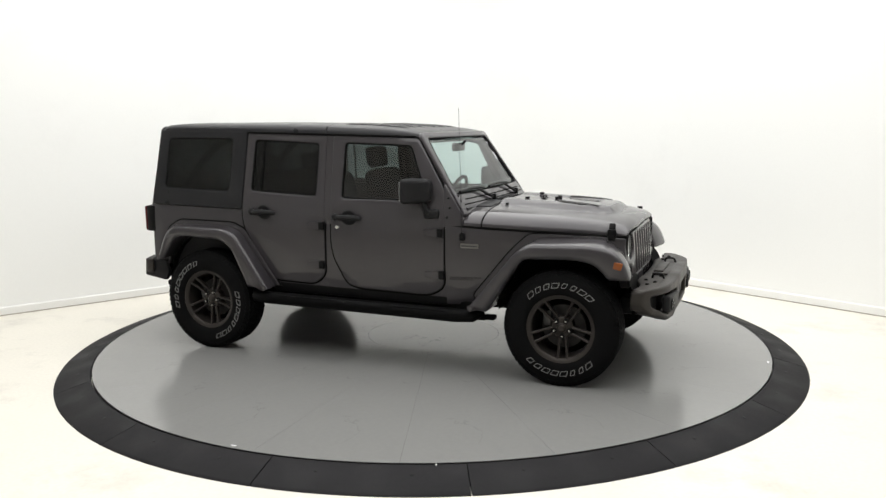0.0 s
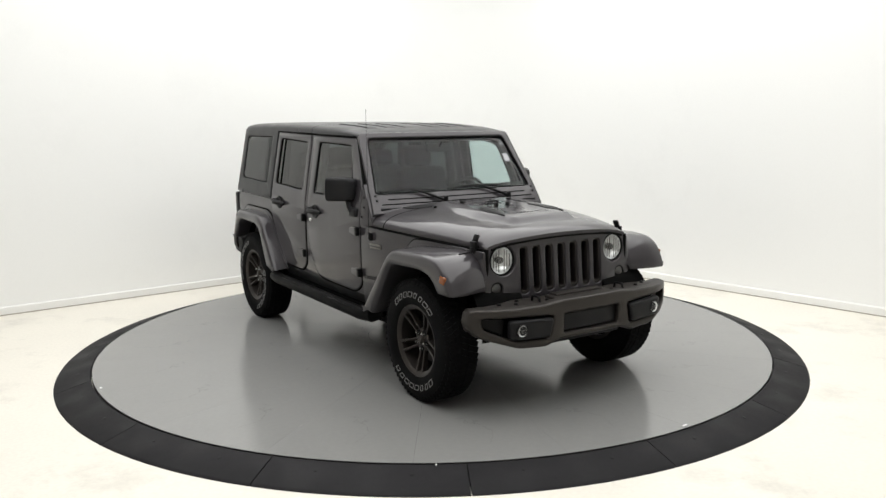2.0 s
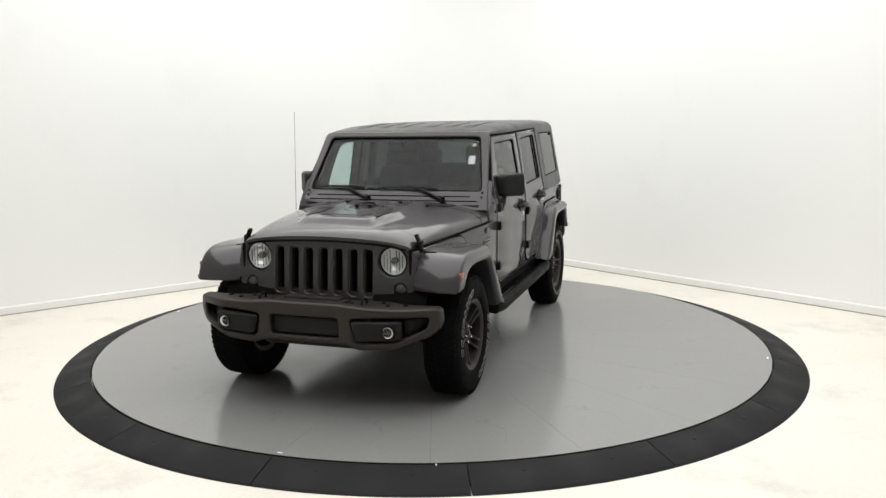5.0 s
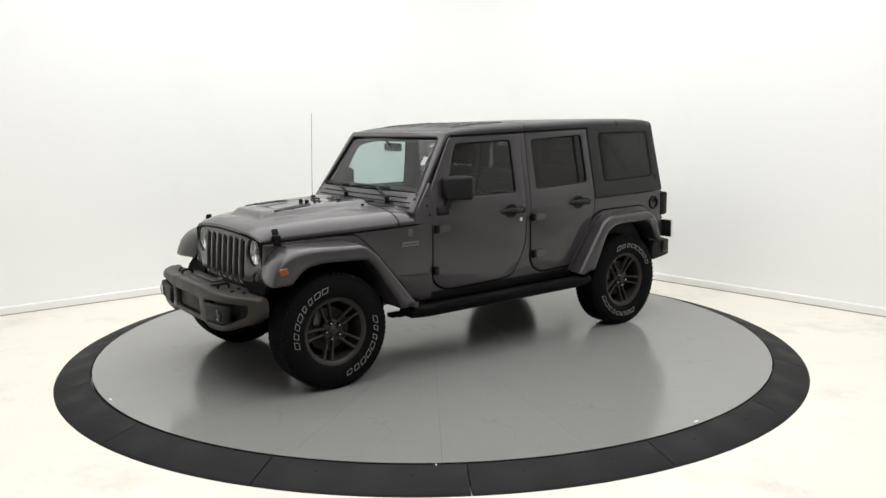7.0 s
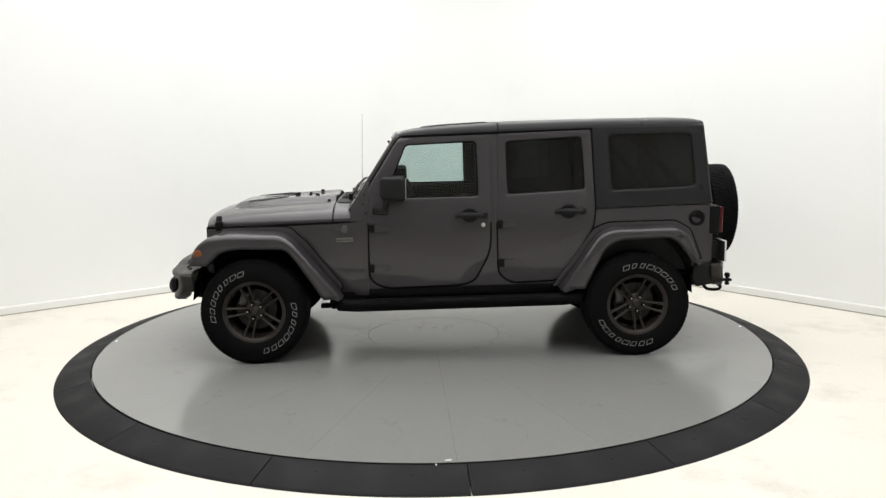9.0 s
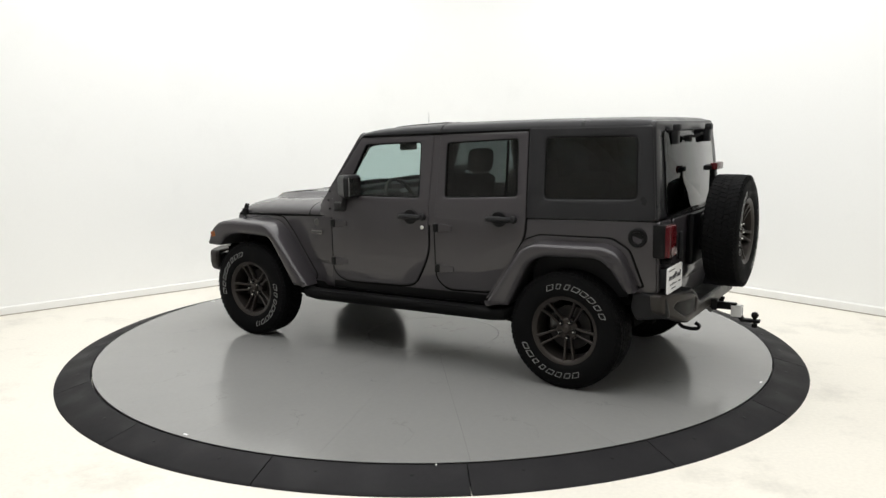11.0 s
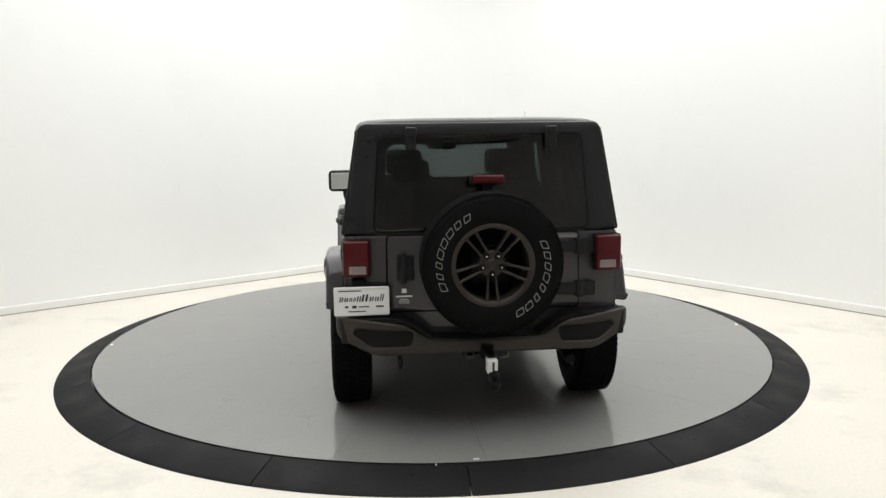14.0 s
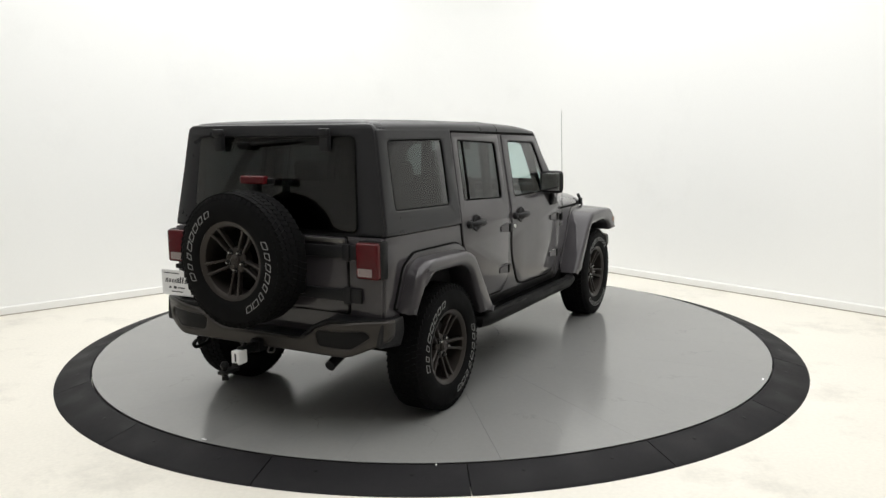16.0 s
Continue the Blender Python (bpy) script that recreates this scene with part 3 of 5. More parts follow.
for z in (0.832, 1.085):
    part("tailgate_hinge", join(box(-2.108, -0.40, z, 0.022, 0.33, 0.07, 0.008), box(-2.112, -0.578, z, 0.03, 0.05, 0.10, 0.01), box(-2.108, -0.635, z, 0.018, 0.075, 0.085, 0.01)), PLASTIC, GATE, "black tailgate hinge")
part("tailgate_handle", join(box(-2.106, 0.455, 0.985, 0.016, 0.10, 0.15, 0.012), box(-2.125, 0.470, 0.985, 0.035, 0.035, 0.19, 0.014)), PLASTIC, GATE, "black upright handle")
for y, z, w, h in ((0.466, 0.848, 0.028, 0.026), (0.466, 0.815, 0.095, 0.009), (0.466, 0.797, 0.05, 0.004), (0.466, 0.786, 0.065, 0.004), (0.466, 0.775, 0.06, 0.004)):
    part("decal_bar", box(-2.1012, y, z, 0.001, w, h, 0), PLATE_WHITE, GATE, "white printed dealer decal")
part("gate_trim", box(-2.104, -0.30, 1.150, 0.02, 0.52, 0.024, 0.006), SILVER, GATE)

# plate on its bracket
pl = part("registration_plate", rear_face(rounded([(0.866, 0.886), (0.560, 0.886), (0.560, 0.728), (0.866, 0.728)], 0.012), [], 0.008, -2.155, 0.001), PLATE_WHITE, CAR, "white dealer plate with dark printed bars")
part("plate_bracket", join(box(-2.149, 0.713, 0.807, 0.011, 0.304, 0.156, 0.003), box(-2.11, 0.68, 0.805, 0.07, 0.20, 0.13, 0.01)), PLASTIC, pl, "black plate bracket")
part("plate_frame", rear_face(rounded([(0.871, 0.891), (0.555, 0.891), (0.555, 0.723), (0.871, 0.723)], 0.014), [rounded([(0.859, 0.879), (0.567, 0.879), (0.567, 0.735), (0.859, 0.735)], 0.01)], 0.008, -2.158, 0.002), PLATE_WHITE, pl)
y = 0.838
for w, h in ((0.020, 0.030), (0.020, 0.026), (0.014, 0.026), (0.014, 0.026), (0.022, 0.034), (0.034, 0.044), (0.022, 0.028), (0.022, 0.028), (0.020, 0.044)):
    for dy in (0.0, w * 0.62):
        part("plate_bar", box(-2.1638, y - dy - 0.003, 0.818 + (h - 0.026) * 0.45, 0.0015, w * 0.34, h * 0.95, 0, 1, pose(0, 0, 0, 14)), INK, pl)
    y -= w + 0.008
for a, w, z, h in ((0.78, 0.13, 0.868, 0.006), (0.80, 0.02, 0.775, 0.012), (0.755, 0.025, 0.775, 0.016), (0.70, 0.06, 0.775, 0.007), (0.61, 0.045, 0.775, 0.010), (0.74, 0.10, 0.748, 0.006)):
    part("plate_bar", box(-2.1638, a, z, 0.0015, w, h, 0), INK, pl)

# tail lamps
for s in (1, -1):
    tl = part("tail_lamp", join(box(-2.105, s * 0.740, 1.048, 0.10, 0.150, 0.208, 0.016, 3)), RED_LENS, CAR, "red tail lamp with a clear reversing lens")
    part("lamp_housing", box(-2.085, s * 0.740, 1.048, 0.085, 0.160, 0.218, 0.012), SATIN, tl)
    part("reversing_lens", box(-2.153, s * 0.732, 0.985, 0.012, 0.088, 0.040, 0.006), CLEAR_LENS, tl)
    part("lens_frame", rear_face(rounded([(s * 0.732 + 0.048, 1.008), (s * 0.732 - 0.048, 1.008), (s * 0.732 - 0.048, 0.962), (s * 0.732 + 0.048, 0.962)], 0.006),
                                 [rounded([(s * 0.732 + 0.034, 0.998), (s * 0.732 - 0.034, 0.998), (s * 0.732 - 0.034, 0.976), (s * 0.732 + 0.034, 0.976)], 0.004)], 0.004, -2.158, 0.001), CLEAR_LENS, tl)
part("plate_lamp", box(-2.11, 0.735, 0.912, 0.06, 0.07, 0.03, 0.008), SATIN, CAR)

# hardtop: roof shell, sides and back
def roof_ring(x, w, ze, zt, thick=0.05):
    h = zt - ze
    half = [(w, ze), (w - 0.003, ze + 0.34 * h), (w - 0.012, ze + 0.56 * h), (w - 0.030, ze + 0.74 * h), (w - 0.070, ze + 0.87 * h), (w - 0.18, ze + 0.945 * h), (w * 0.5, ze + 0.985 * h), (0.0, zt)]
    outer = [(x, y, z) for y, z in half] + [(x, -y, z) for y, z in half[-2::-1]]
    zi = max(ze + 0.006, zt - thick)
    inner = [(x, -(w - 0.045), ze + 0.002), (x, -(w - 0.07), zi), (x, w - 0.07, zi), (x, w - 0.045, ze + 0.002)]
    return outer + inner


def roof_edge(x):
    return lerp_table(x, [(-2.02, 1.762), (-1.2, 1.755), (-0.4, 1.732), (0.37, 1.716)])


def roof_top(x):
    return lerp_table(x, [(-2.03, 1.822), (-1.98, 1.834), (-1.78, 1.842), (-1.2, 1.838), (-0.5, 1.824), (-0.07, 1.803), (0.12, 1.788), (0.24, 1.773), (0.32, 1.758), (0.368, 1.742)])


def roof_bm(xs, ends=()):
    """The shell through the stations xs; ends gives (x, inset, drop) stations that round it off."""
    rings = [roof_ring(x, side_y(max(x, -2.1), roof_edge(x)) + 0.012, roof_edge(x), roof_top(x)) for x in xs]
    return loft(rings + [roof_ring(x, side_y(x, roof_edge(x)) + 0.012 - i, roof_edge(x) - 0.002, roof_top(x) - d) for x, i, d in ends])


TOP = part("hardtop", roof_bm([-0.412, -0.6, -0.9, -1.2, -1.5, -1.78, -1.90], [(-1.955, 0.003, 0.002), (-1.985, 0.010, 0.009), (-2.004, 0.022, 0.024)]), HARDTOP, CAR, "black textured hardtop", 40)
part("roof_panel", roof_bm([-0.405, -0.25, -0.07, 0.1, 0.22, 0.29], [(0.330, 0.004, 0.0), (0.352, 0.010, 0.002), (0.366, 0.016, 0.012)]), HARDTOP, TOP, "removable black roof panel", 40)
for s in (1, -1):
    for k in range(3):
        y = s * (0.13 + 0.17 * k)
        part("roof_rib", loft([[(x, y - 0.05, roof_top(x) - 0.012), (x, y - 0.038, roof_top(x) + h), (x, y + 0.038, roof_top(x) + h), (x, y + 0.05, roof_top(x) - 0.012)] for x, h in ((-0.36, -0.004), (-0.32, 0.006), (0.0, 0.006), (0.14, 0.005), (0.20, -0.004))]), HARDTOP, TOP)
QW = rounded([(-1.258, 1.712), (-1.905, 1.718), (-1.932, 1.312), (-1.278, 1.290)], 0.04)
for s in (1, -1):
    o = rounded([(-1.130, 1.775), (-1.998, 1.785), (-2.060, 1.176), (-1.155, 1.153)], [0.01, 0.02, 0.02, 0.01], 2)
    part("hardtop_side", flank(o, [QW], s, 0.045, 0.014, 0.010, res=2), HARDTOP, TOP)
    pane("quarter_window", flank(grow(QW, -0.004), [], s, 0.006, 0.008, 0.001), (DARK_GLASS, DARK_INNER), (0, s, 0), TOP, "dark tinted quarter window")
    part("window_gasket", flank(grow(QW, 0.003), [grow(QW, -0.008)], s, 0.02, 0.010, 0.002), SEAL, TOP)
    part("drip_rail", flank([(0.335, 1.724), (-1.13, 1.766), (-1.13, 1.752), (0.335, 1.708)], [], s, 0.03, 0.018, 0.004), SEAL, TOP)
LEAN = 0.10
RG = rounded([(0.592, 1.742), (-0.592, 1.742), (-0.632, 1.196), (0.632, 1.196)], 0.04)
part("hardtop_back", rear_face(rounded([(0.712, 1.815), (-0.712, 1.815), (-0.808, 1.176), (0.808, 1.176)], [0.05, 0.05, 0.01, 0.01]),
                               [rounded([(0.57, 1.725), (-0.57, 1.725), (-0.61, 1.18), (0.61, 1.18)], 0.04)], 0.05, -2.025, 0.018, LEAN), HARDTOP, TOP)
RGLASS = pane("rear_window", rear_face(RG, [], 0.006, -2.080, 0.002, LEAN), (DARK_GLASS, DARK_INNER), (-1, 0, 0), TOP, "dark tinted rear window")
part("window_gasket", rear_face(grow(RG, 0.006), [grow(RG, -0.006)], 0.008, -2.076, 0.002, LEAN), SEAL, RGLASS)
part("window_border", rear_face(grow(RG, -0.006), [rounded([(0.545, 1.690), (-0.545, 1.690), (-0.585, 1.24), (0.585, 1.24)], 0.05)], 0.002, -2.077, 0.0005, LEAN), SATIN, RGLASS, "black printed border")
for y in (0.408, -0.408):
    part("glass_hinge", join(box(-2.062, y, 1.765, 0.05, 0.066, 0.05, 0.012), box(-2.052, y, 1.705, 0.045, 0.060, 0.10, 0.012)), PLASTIC, TOP)
part("rear_wiper", join(tube([(-2.055, 0.17, 1.690), (-2.075, 0.10, 1.696), (-2.075, -0.22, 1.716)], [0.008, 0.007, 0.004], 8), box(-2.07, 0.19, 1.690, 0.05, 0.08, 0.045, 0.014), box(-2.068, -0.03, 1.708, 0.012, 0.36, 0.014, 0.004, 2, pose(0, 0, 0, -3.5))), SEAL, TOP)


# ---- front of the body: hood, cowl, grille ----
def hood_half(x):
    return lerp_table(x, [(0.60, 0.812), (0.87, 0.781), (1.30, 0.712), (1.62, 0.648), (1.75, 0.622), (1.85, 0.605), (1.893, 0.600)])


def hood_edge(x):
    return lerp_table(x, [(0.60, 1.092), (0.87, 1.080), (1.40, 1.054), (1.80, 1.032), (1.93, 1.030), (1.97, 1.030)])


def hood_crown(x):
    return lerp_table(x, [(0.60, 1.222), (0.87, 1.212), (1.30, 1.190), (1.55, 1.172), (1.70, 1.156), (1.78, 1.144), (1.83, 1.132), (1.86, 1.120), (1.880, 1.108), (1.893, 1.097)])


def hood_z(x, y):
    w, ze, zc = hood_half(x), hood_edge(x), hood_crown(x)
    u = min(1.0, abs(y) / w)
    z = ze + (zc - 0.034 * u * u - ze) * max(0.0, 1 - u ** 6) ** 0.45
    b = smooth01((0.385 - 0.10 * smooth01((x - 1.35) / 0.4) - abs(y)) / 0.055) * smooth01((1.74 - x) / 0.08) * smooth01((x - 0.86) / 0.02)
    mid = smooth01((0.20 - abs(y)) / 0.05) * smooth01((1.60 - x) / 0.10) * smooth01((x - 0.86) / 0.02)
    return z + 0.036 * b - 0.012 * mid


def hood_bm(x0, x1, nx, ny=56):
    rings = []
    for i in range(nx + 1):
        x = x0 + (x1 - x0) * i / nx
        w = hood_half(x)
        top = []
        for j in range(ny + 1):
            t = -1 + 2 * j / ny
            y = w * math.sin(t * math.pi / 2)
            top.append((x, y, hood_z(x, y)))
        front = smooth01((x - 1.55) / 0.34)
        top = [(x - front * 0.20 * max(0.0, abs(y) - 0.28) ** 1.6, y, z) for _, y, z in top]
        rings.append(top + [(a, y * 0.985, z - 0.024) for a, y, z in top[::-1]])
    return loft(rings, caps=True)


HOOD = part("hood", hood_bm(0.872, 1.893, 60), PAINT, CAR, "", 40)
part("hood_gap", hood_bm(0.858, 0.874, 2), SEAL, HOOD)
part("cowl", hood_bm(0.62, 0.862, 8), PAINT, CAR, "", 40)
part("hood_lip_seal", tube([(1.893 - 0.20 * max(0.0, abs(y) - 0.28) ** 1.6 - 0.006, y, hood_z(1.893, y) - 0.026) for y in [-0.57 + 0.057 * k for k in range(21)]], 0.009, 6), SEAL, HOOD)
for s in (1, -1):
    part("hood_seam", tube([(x, s * (hood_half(x) + 0.001), hood_edge(x) - 0.010) for x in (0.62, 0.74, 0.87, 1.0, 1.1, 1.25, 1.4, 1.55, 1.7, 1.84)], 0.0085, 6), SEAL, HOOD)
for s in (1, -1):
    # louvred vents in the power dome
    v = rounded([(1.61, s * 0.262), (1.50, s * 0.205), (1.27, s * 0.195), (1.31, s * 0.262), (1.46, s * 0.298)], 0.018, 2)
    bm = cut(cut(plate(v, [], 0.006, 0.001), 0, [1.30 + 0.03 * k for k in range(11)]), 1, [s * 0.22, s * 0.245, s * 0.27])
    warp(bm, lambda x, y, d: (x, y, hood_z(x, y) - 0.002 + d))
    vent = part("hood_vent", bm, SATIN, HOOD, "black louvred hood vent")
    for k in range(5):
        x = 1.335 + 0.042 * k
        part("louvre", box(x, s * (0.228 + 0.007 * k), hood_z(x, 0.228 + 0.007 * k) + 0.0035, 0.020, 0.055, 0.004, 0.001, 1, pose(0, 0, 0, 0, 6, 0)), PLASTIC, vent)
    # hood latches
    lx, ly = 1.765, s * 0.622
    la = part("hood_latch", join(box(lx, ly - s * 0.006, 1.088, 0.045, 0.020, 0.060, 0.008, 2, pose(0, 0, 0, s * 24)), box(lx, ly + s * 0.010, 1.050, 0.062, 0.026, 0.05, 0.008), box(lx, ly + s * 0.016, 1.018, 0.05, 0.02, 0.04, 0.006)), SATIN, CAR, "black rubber hood latch")
    # washer nozzles and hood stops
    nz = part("washer_nozzle", box(1.04, s * 0.21, hood_z(1.04, 0.21) + 0.007, 0.034, 0.03, 0.014, 0.005), SATIN, HOOD)
    part("hood_stop", lathe([(0, 0.018), (0.010, 0.018), (0.013, 0.012), (0.013, 0)], 12, Matrix.Translation((0.93, s * 0.38, hood_z(0.93, 0.38) - 0.002))), SATIN, HOOD)
    part("hood_bumper", lathe([(0, 0.026), (0.012, 0.026), (0.016, 0.018), (0.016, 0)], 12, Matrix.Translation((1.23, s * 0.05, hood_z(1.23, 0.05) - 0.002))), SATIN, HOOD)
    part("fender_skirt", box(1.70, s * 0.600, 0.90, 0.34, 0.02, 0.26, 0.006), UNDER, CAR)
zz = hood_z(1.12, 0)
part("footman_loop", join(tube([(1.12, -0.045, zz), (1.12, -0.040, zz + 0.020), (1.12, 0.040, zz + 0.020), (1.12, 0.045, zz)], 0.007, 8), box(1.12, 0, zz + 0.002, 0.03, 0.12, 0.006, 0.002)), SATIN, HOOD, "black footman loop")
# cowl panel with its grille
cp = part("cowl_panel", warp(cut(plate(rounded([(0.852, -0.50), (0.852, 0.50), (0.70, 0.56), (0.70, -0.56)], 0.03), [], 0.012, 0.003), 1, [-0.5, -0.3, 0.0, 0.3, 0.5]), lambda x, y, d: (x, y, hood_z(min(x, 0.84), y) - 0.006 + d)), PLASTIC, CAR, "black cowl panel under the windscreen")
for k in range(14):
    part("cowl_slat", box(0.80, -0.16 + 0.036 * k, hood_z(0.80, -0.16 + 0.036 * k) + 0.008, 0.055, 0.014, 0.010, 0.002, 1), SATIN, cp)

# grille: a panel with seven slots and lamp openings
def front_x(y, z):
    return 1.898 - 0.10 * max(0.0, z - 0.72) ** 1.2 - 0.11 * max(0.0, abs(y) - 0.30) ** 1.5


GP = rounded([(-0.600, 0.655), (-0.640, 0.80), (-0.640, 0.945), (-0.612, 1.020), (-0.545, 1.055), (-0.30, 1.083), (0.0, 1.088), (0.30, 1.083), (0.545, 1.055), (0.612, 1.020), (0.640, 0.945), (0.640, 0.80), (0.600, 0.655)], 0.04, 3)
circle = [(math.cos(2 * math.pi * i / 32), math.sin(2 * math.pi * i / 32)) for i in range(32)]
holes = []
for k in range(7):
    y = -0.318 + 0.106 * k
    holes.append(rounded([(y - 0.033, 0.718), (y + 0.033, 0.718), (y + 0.033, 1.022), (y - 0.033, 1.022)], 0.026, 3))
for s in (1, -1):
    holes.append([(s * 0.482 + 0.098 * a, 0.948 + 0.098 * b) for a, b in circle])
    holes.append([(s * 0.535 + 0.044 * a, 0.768 + 0.044 * b) for a, b in circle])
bm = plate(GP, holes, 0.06, 0.009, 2)
cut(bm, 0, [-0.5, -0.4, -0.3, 0.3, 0.4, 0.5])
cut(bm, 1, [0.75, 0.85, 0.95])
GRILLE = part("grille", warp(bm, lambda y, z, d: (front_x(y, z) - 0.06 + d, y, z)), PAINT, CAR)
for k in range(7):
    y = -0.318 + 0.106 * k
    slot = plate(rounded([(y - 0.037, 0.712), (y + 0.037, 0.712), (y + 0.037, 1.026), (y - 0.037, 1.026)], 0.028, 3), [rounded([(y - 0.0245, 0.736), (y + 0.0245, 0.736), (y + 0.0245, 1.014), (y - 0.0245, 1.014)], 0.02, 3)], 0.05, 0.003)
    part("grille_insert", warp(slot, lambda a, z, d: (front_x(a, z) - 0.062 + d, a, z)), BRONZE, GRILLE, "bronze slot surround")
part("radiator", box(1.78, 0, 0.86, 0.03, 0.80, 0.36, 0.004), UNDER, CAR)
part("front_support", join(box(1.74, 0, 0.98, 0.10, 1.15, 0.08, 0.01), box(1.75, 0, 0.70, 0.12, 1.1, 0.12, 0.01), box(1.76, 0.52, 0.85, 0.06, 0.20, 0.4, 0.01), box(1.76, -0.52, 0.85, 0.06, 0.20, 0.4, 0.01)), UNDER, CAR)
for s in (1, -1):
    at = Matrix.Translation((front_x(0.482, 0.948) - 0.012, s * 0.482, 0.948)) @ pose(0, 0, 0, 0, 90, 0)
    hl = part("headlamp", lathe([(0.0, -0.060), (0.03, -0.058), (0.06, -0.045), (0.082, -0.022), (0.088, -0.002)], 40, at), FLUTED, CAR, "round clear headlamp with a chrome bowl")
    part("lamp_ring", lathe([(0.086, -0.005), (0.090, 0.006), (0.096, 0.006), (0.099, -0.012), (0.092, -0.03)], 40, at), SATIN, hl)
    part("lamp_lens", lathe([(0.0, 0.018), (0.035, 0.016), (0.066, 0.010), (0.087, 0.0)], 40, at), LAMP_GLASS, hl)
    for k in (-3, -2, -1, 1, 2, 3):
        hh = 2 * math.sqrt(0.076 ** 2 - (0.021 * k) ** 2)
        part("lens_flute", box(front_x(0.482, 0.948) - 0.016, s * 0.482 + 0.021 * k, 0.948, 0.004, 0.0045 + 0.0015 * (k % 2), hh, 0.001, 1), DULL_STEEL, hl)
    part("bulb", lathe([(0.0, -0.008), (0.020, -0.010), (0.024, -0.02), (0.020, -0.055)], 18, at), DULL_STEEL, hl)
    at = Matrix.Translation((front_x(0.535, 0.768) - 0.012, s * 0.535, 0.768)) @ pose(0, 0, 0, 0, 90, 0)
    tn = part("turn_lamp", lathe([(0.0, 0.012), (0.022, 0.010), (0.040, 0.0), (0.042, -0.02)], 28, at), DULL_STEEL, CAR, "round smoked turn lamp")
    part("lamp_ring", lathe([(0.038, -0.006), (0.040, 0.006), (0.046, 0.004), (0.047, -0.02)], 28, at), SATIN, tn)

# ---- windscreen ----
def ws(y, s, d):
    """s runs up the pane from its foot, d is out of it."""
    u = Vector((-0.551, 0, 0.8346))
    nrm = Vector((0.8346, 0, 0.551))
    p = Vector((0.728, y, 1.226)) + u * s + nrm * d
    bow = 0.03 * (1 - (y / 0.75) ** 2)
    return (p.x + bow - 0.03, p.y, p.z)


WO = rounded([(-0.790, -0.085), (0.790, -0.085), (0.703, 0.622), (-0.703, 0.622)], [0.01, 0.01, 0.045, 0.045])
WH = rounded([(-0.722, 0.085), (0.722, 0.085), (0.640, 0.570), (-0.640, 0.570)], 0.035)
bm = cut(plate(WO, [WH], 0.05, 0.012, 2), 0, [-0.5, -0.25, 0, 0.25, 0.5])
WS = part("windscreen_frame", warp(bm, lambda a, b, d: ws(a, b, d - 0.04)), PAINT, CAR, "", 40)
bm = cut(plate(grow(WH, 0.012), [], 0.006, 0.0), 0, [-0.5, -0.25, 0, 0.25, 0.5])
pane("windscreen", warp(bm, lambda a, b, d: ws(a, b, d - 0.012)), (SCREEN_GLASS, SCREEN_INNER), (0.83, 0, 0.55), WS, "faintly green laminated windscreen")
bm = cut(plate(grow(WH, 0.003), [grow(WH, -0.007)], 0.006, 0.002), 0, [-0.5, -0.25, 0, 0.25, 0.5])
part("windscreen_seal", warp(bm, lambda a, b, d: ws(a, b, d + 0.002)), SEAL, WS)
bm = cut(plate(grow(WH, -0.010), [rounded([(-0.685, 0.135), (0.685, 0.135), (0.612, 0.540), (-0.612, 0.540)], 0.05)], 0.002, 0.0), 0, [-0.5, -0.25, 0, 0.25, 0.5])
part("windscreen_border", warp(bm, lambda a, b, d: ws(a, b, d - 0.015)), SATIN, WS, "black printed border")
for a, w, z, h in ((0.600, 0.052, 0.365, 0.075), (0.598, 0.03, 0.50, 0.02)):
    bm = plate([(a - w / 2, z - h / 2), (a + w / 2, z - h / 2), (a + w / 2, z + h / 2), (a - w / 2, z + h / 2)], [], 0.002, 0.0)
    part("sticker", warp(bm, lambda p, q, d: ws(p, q, d - 0.005)), STICKER, WS, "small white windscreen sticker")
for s in (1, -1):
    for q in (0.03, 0.07):
        at = Vector(ws(s * 0.73, q, 0.010))
        part("frame_bolt", lathe([(0, 0.006), (0.008, 0.006), (0.010, 0)], 10, Matrix.Translation(at) @ pose(0, 0, 0, 0, 56, 0)), SATIN, WS)
    # pillar bracket on the flank
    br = flank(rounded([(0.712, 1.185), (0.590, 1.375), (0.580, 1.37), (0.580, 1.07), (0.73, 1.07), (0.735, 1.13)], 0.010, 2), [], s, 0.09, 0.005, 0.004)
    part("pillar_bracket", br, PAINT, WS)
    for x, z in ((0.622, 1.28), (0.635, 1.21), (0.615, 1.14)):
        at = Matrix.Translation((x, s * (side_y(x, z) + 0.006), z)) @ pose(0, 0, 0, -90 * s)
        part("frame_bolt", lathe([(0, 0.006), (0.008, 0.006), (0.010, 0)], 10, at), SATIN, WS)
part("frame_seal", tube([ws(-0.64 + 0.08 * k, 0.035, 0.009) for k in range(17)], 0.005, 6), SEAL, WS)
part("frame_seal", tube([ws(-0.70 + 0.0875 * k, -0.005, 0.009) for k in range(17)], 0.005, 6), SEAL, WS)
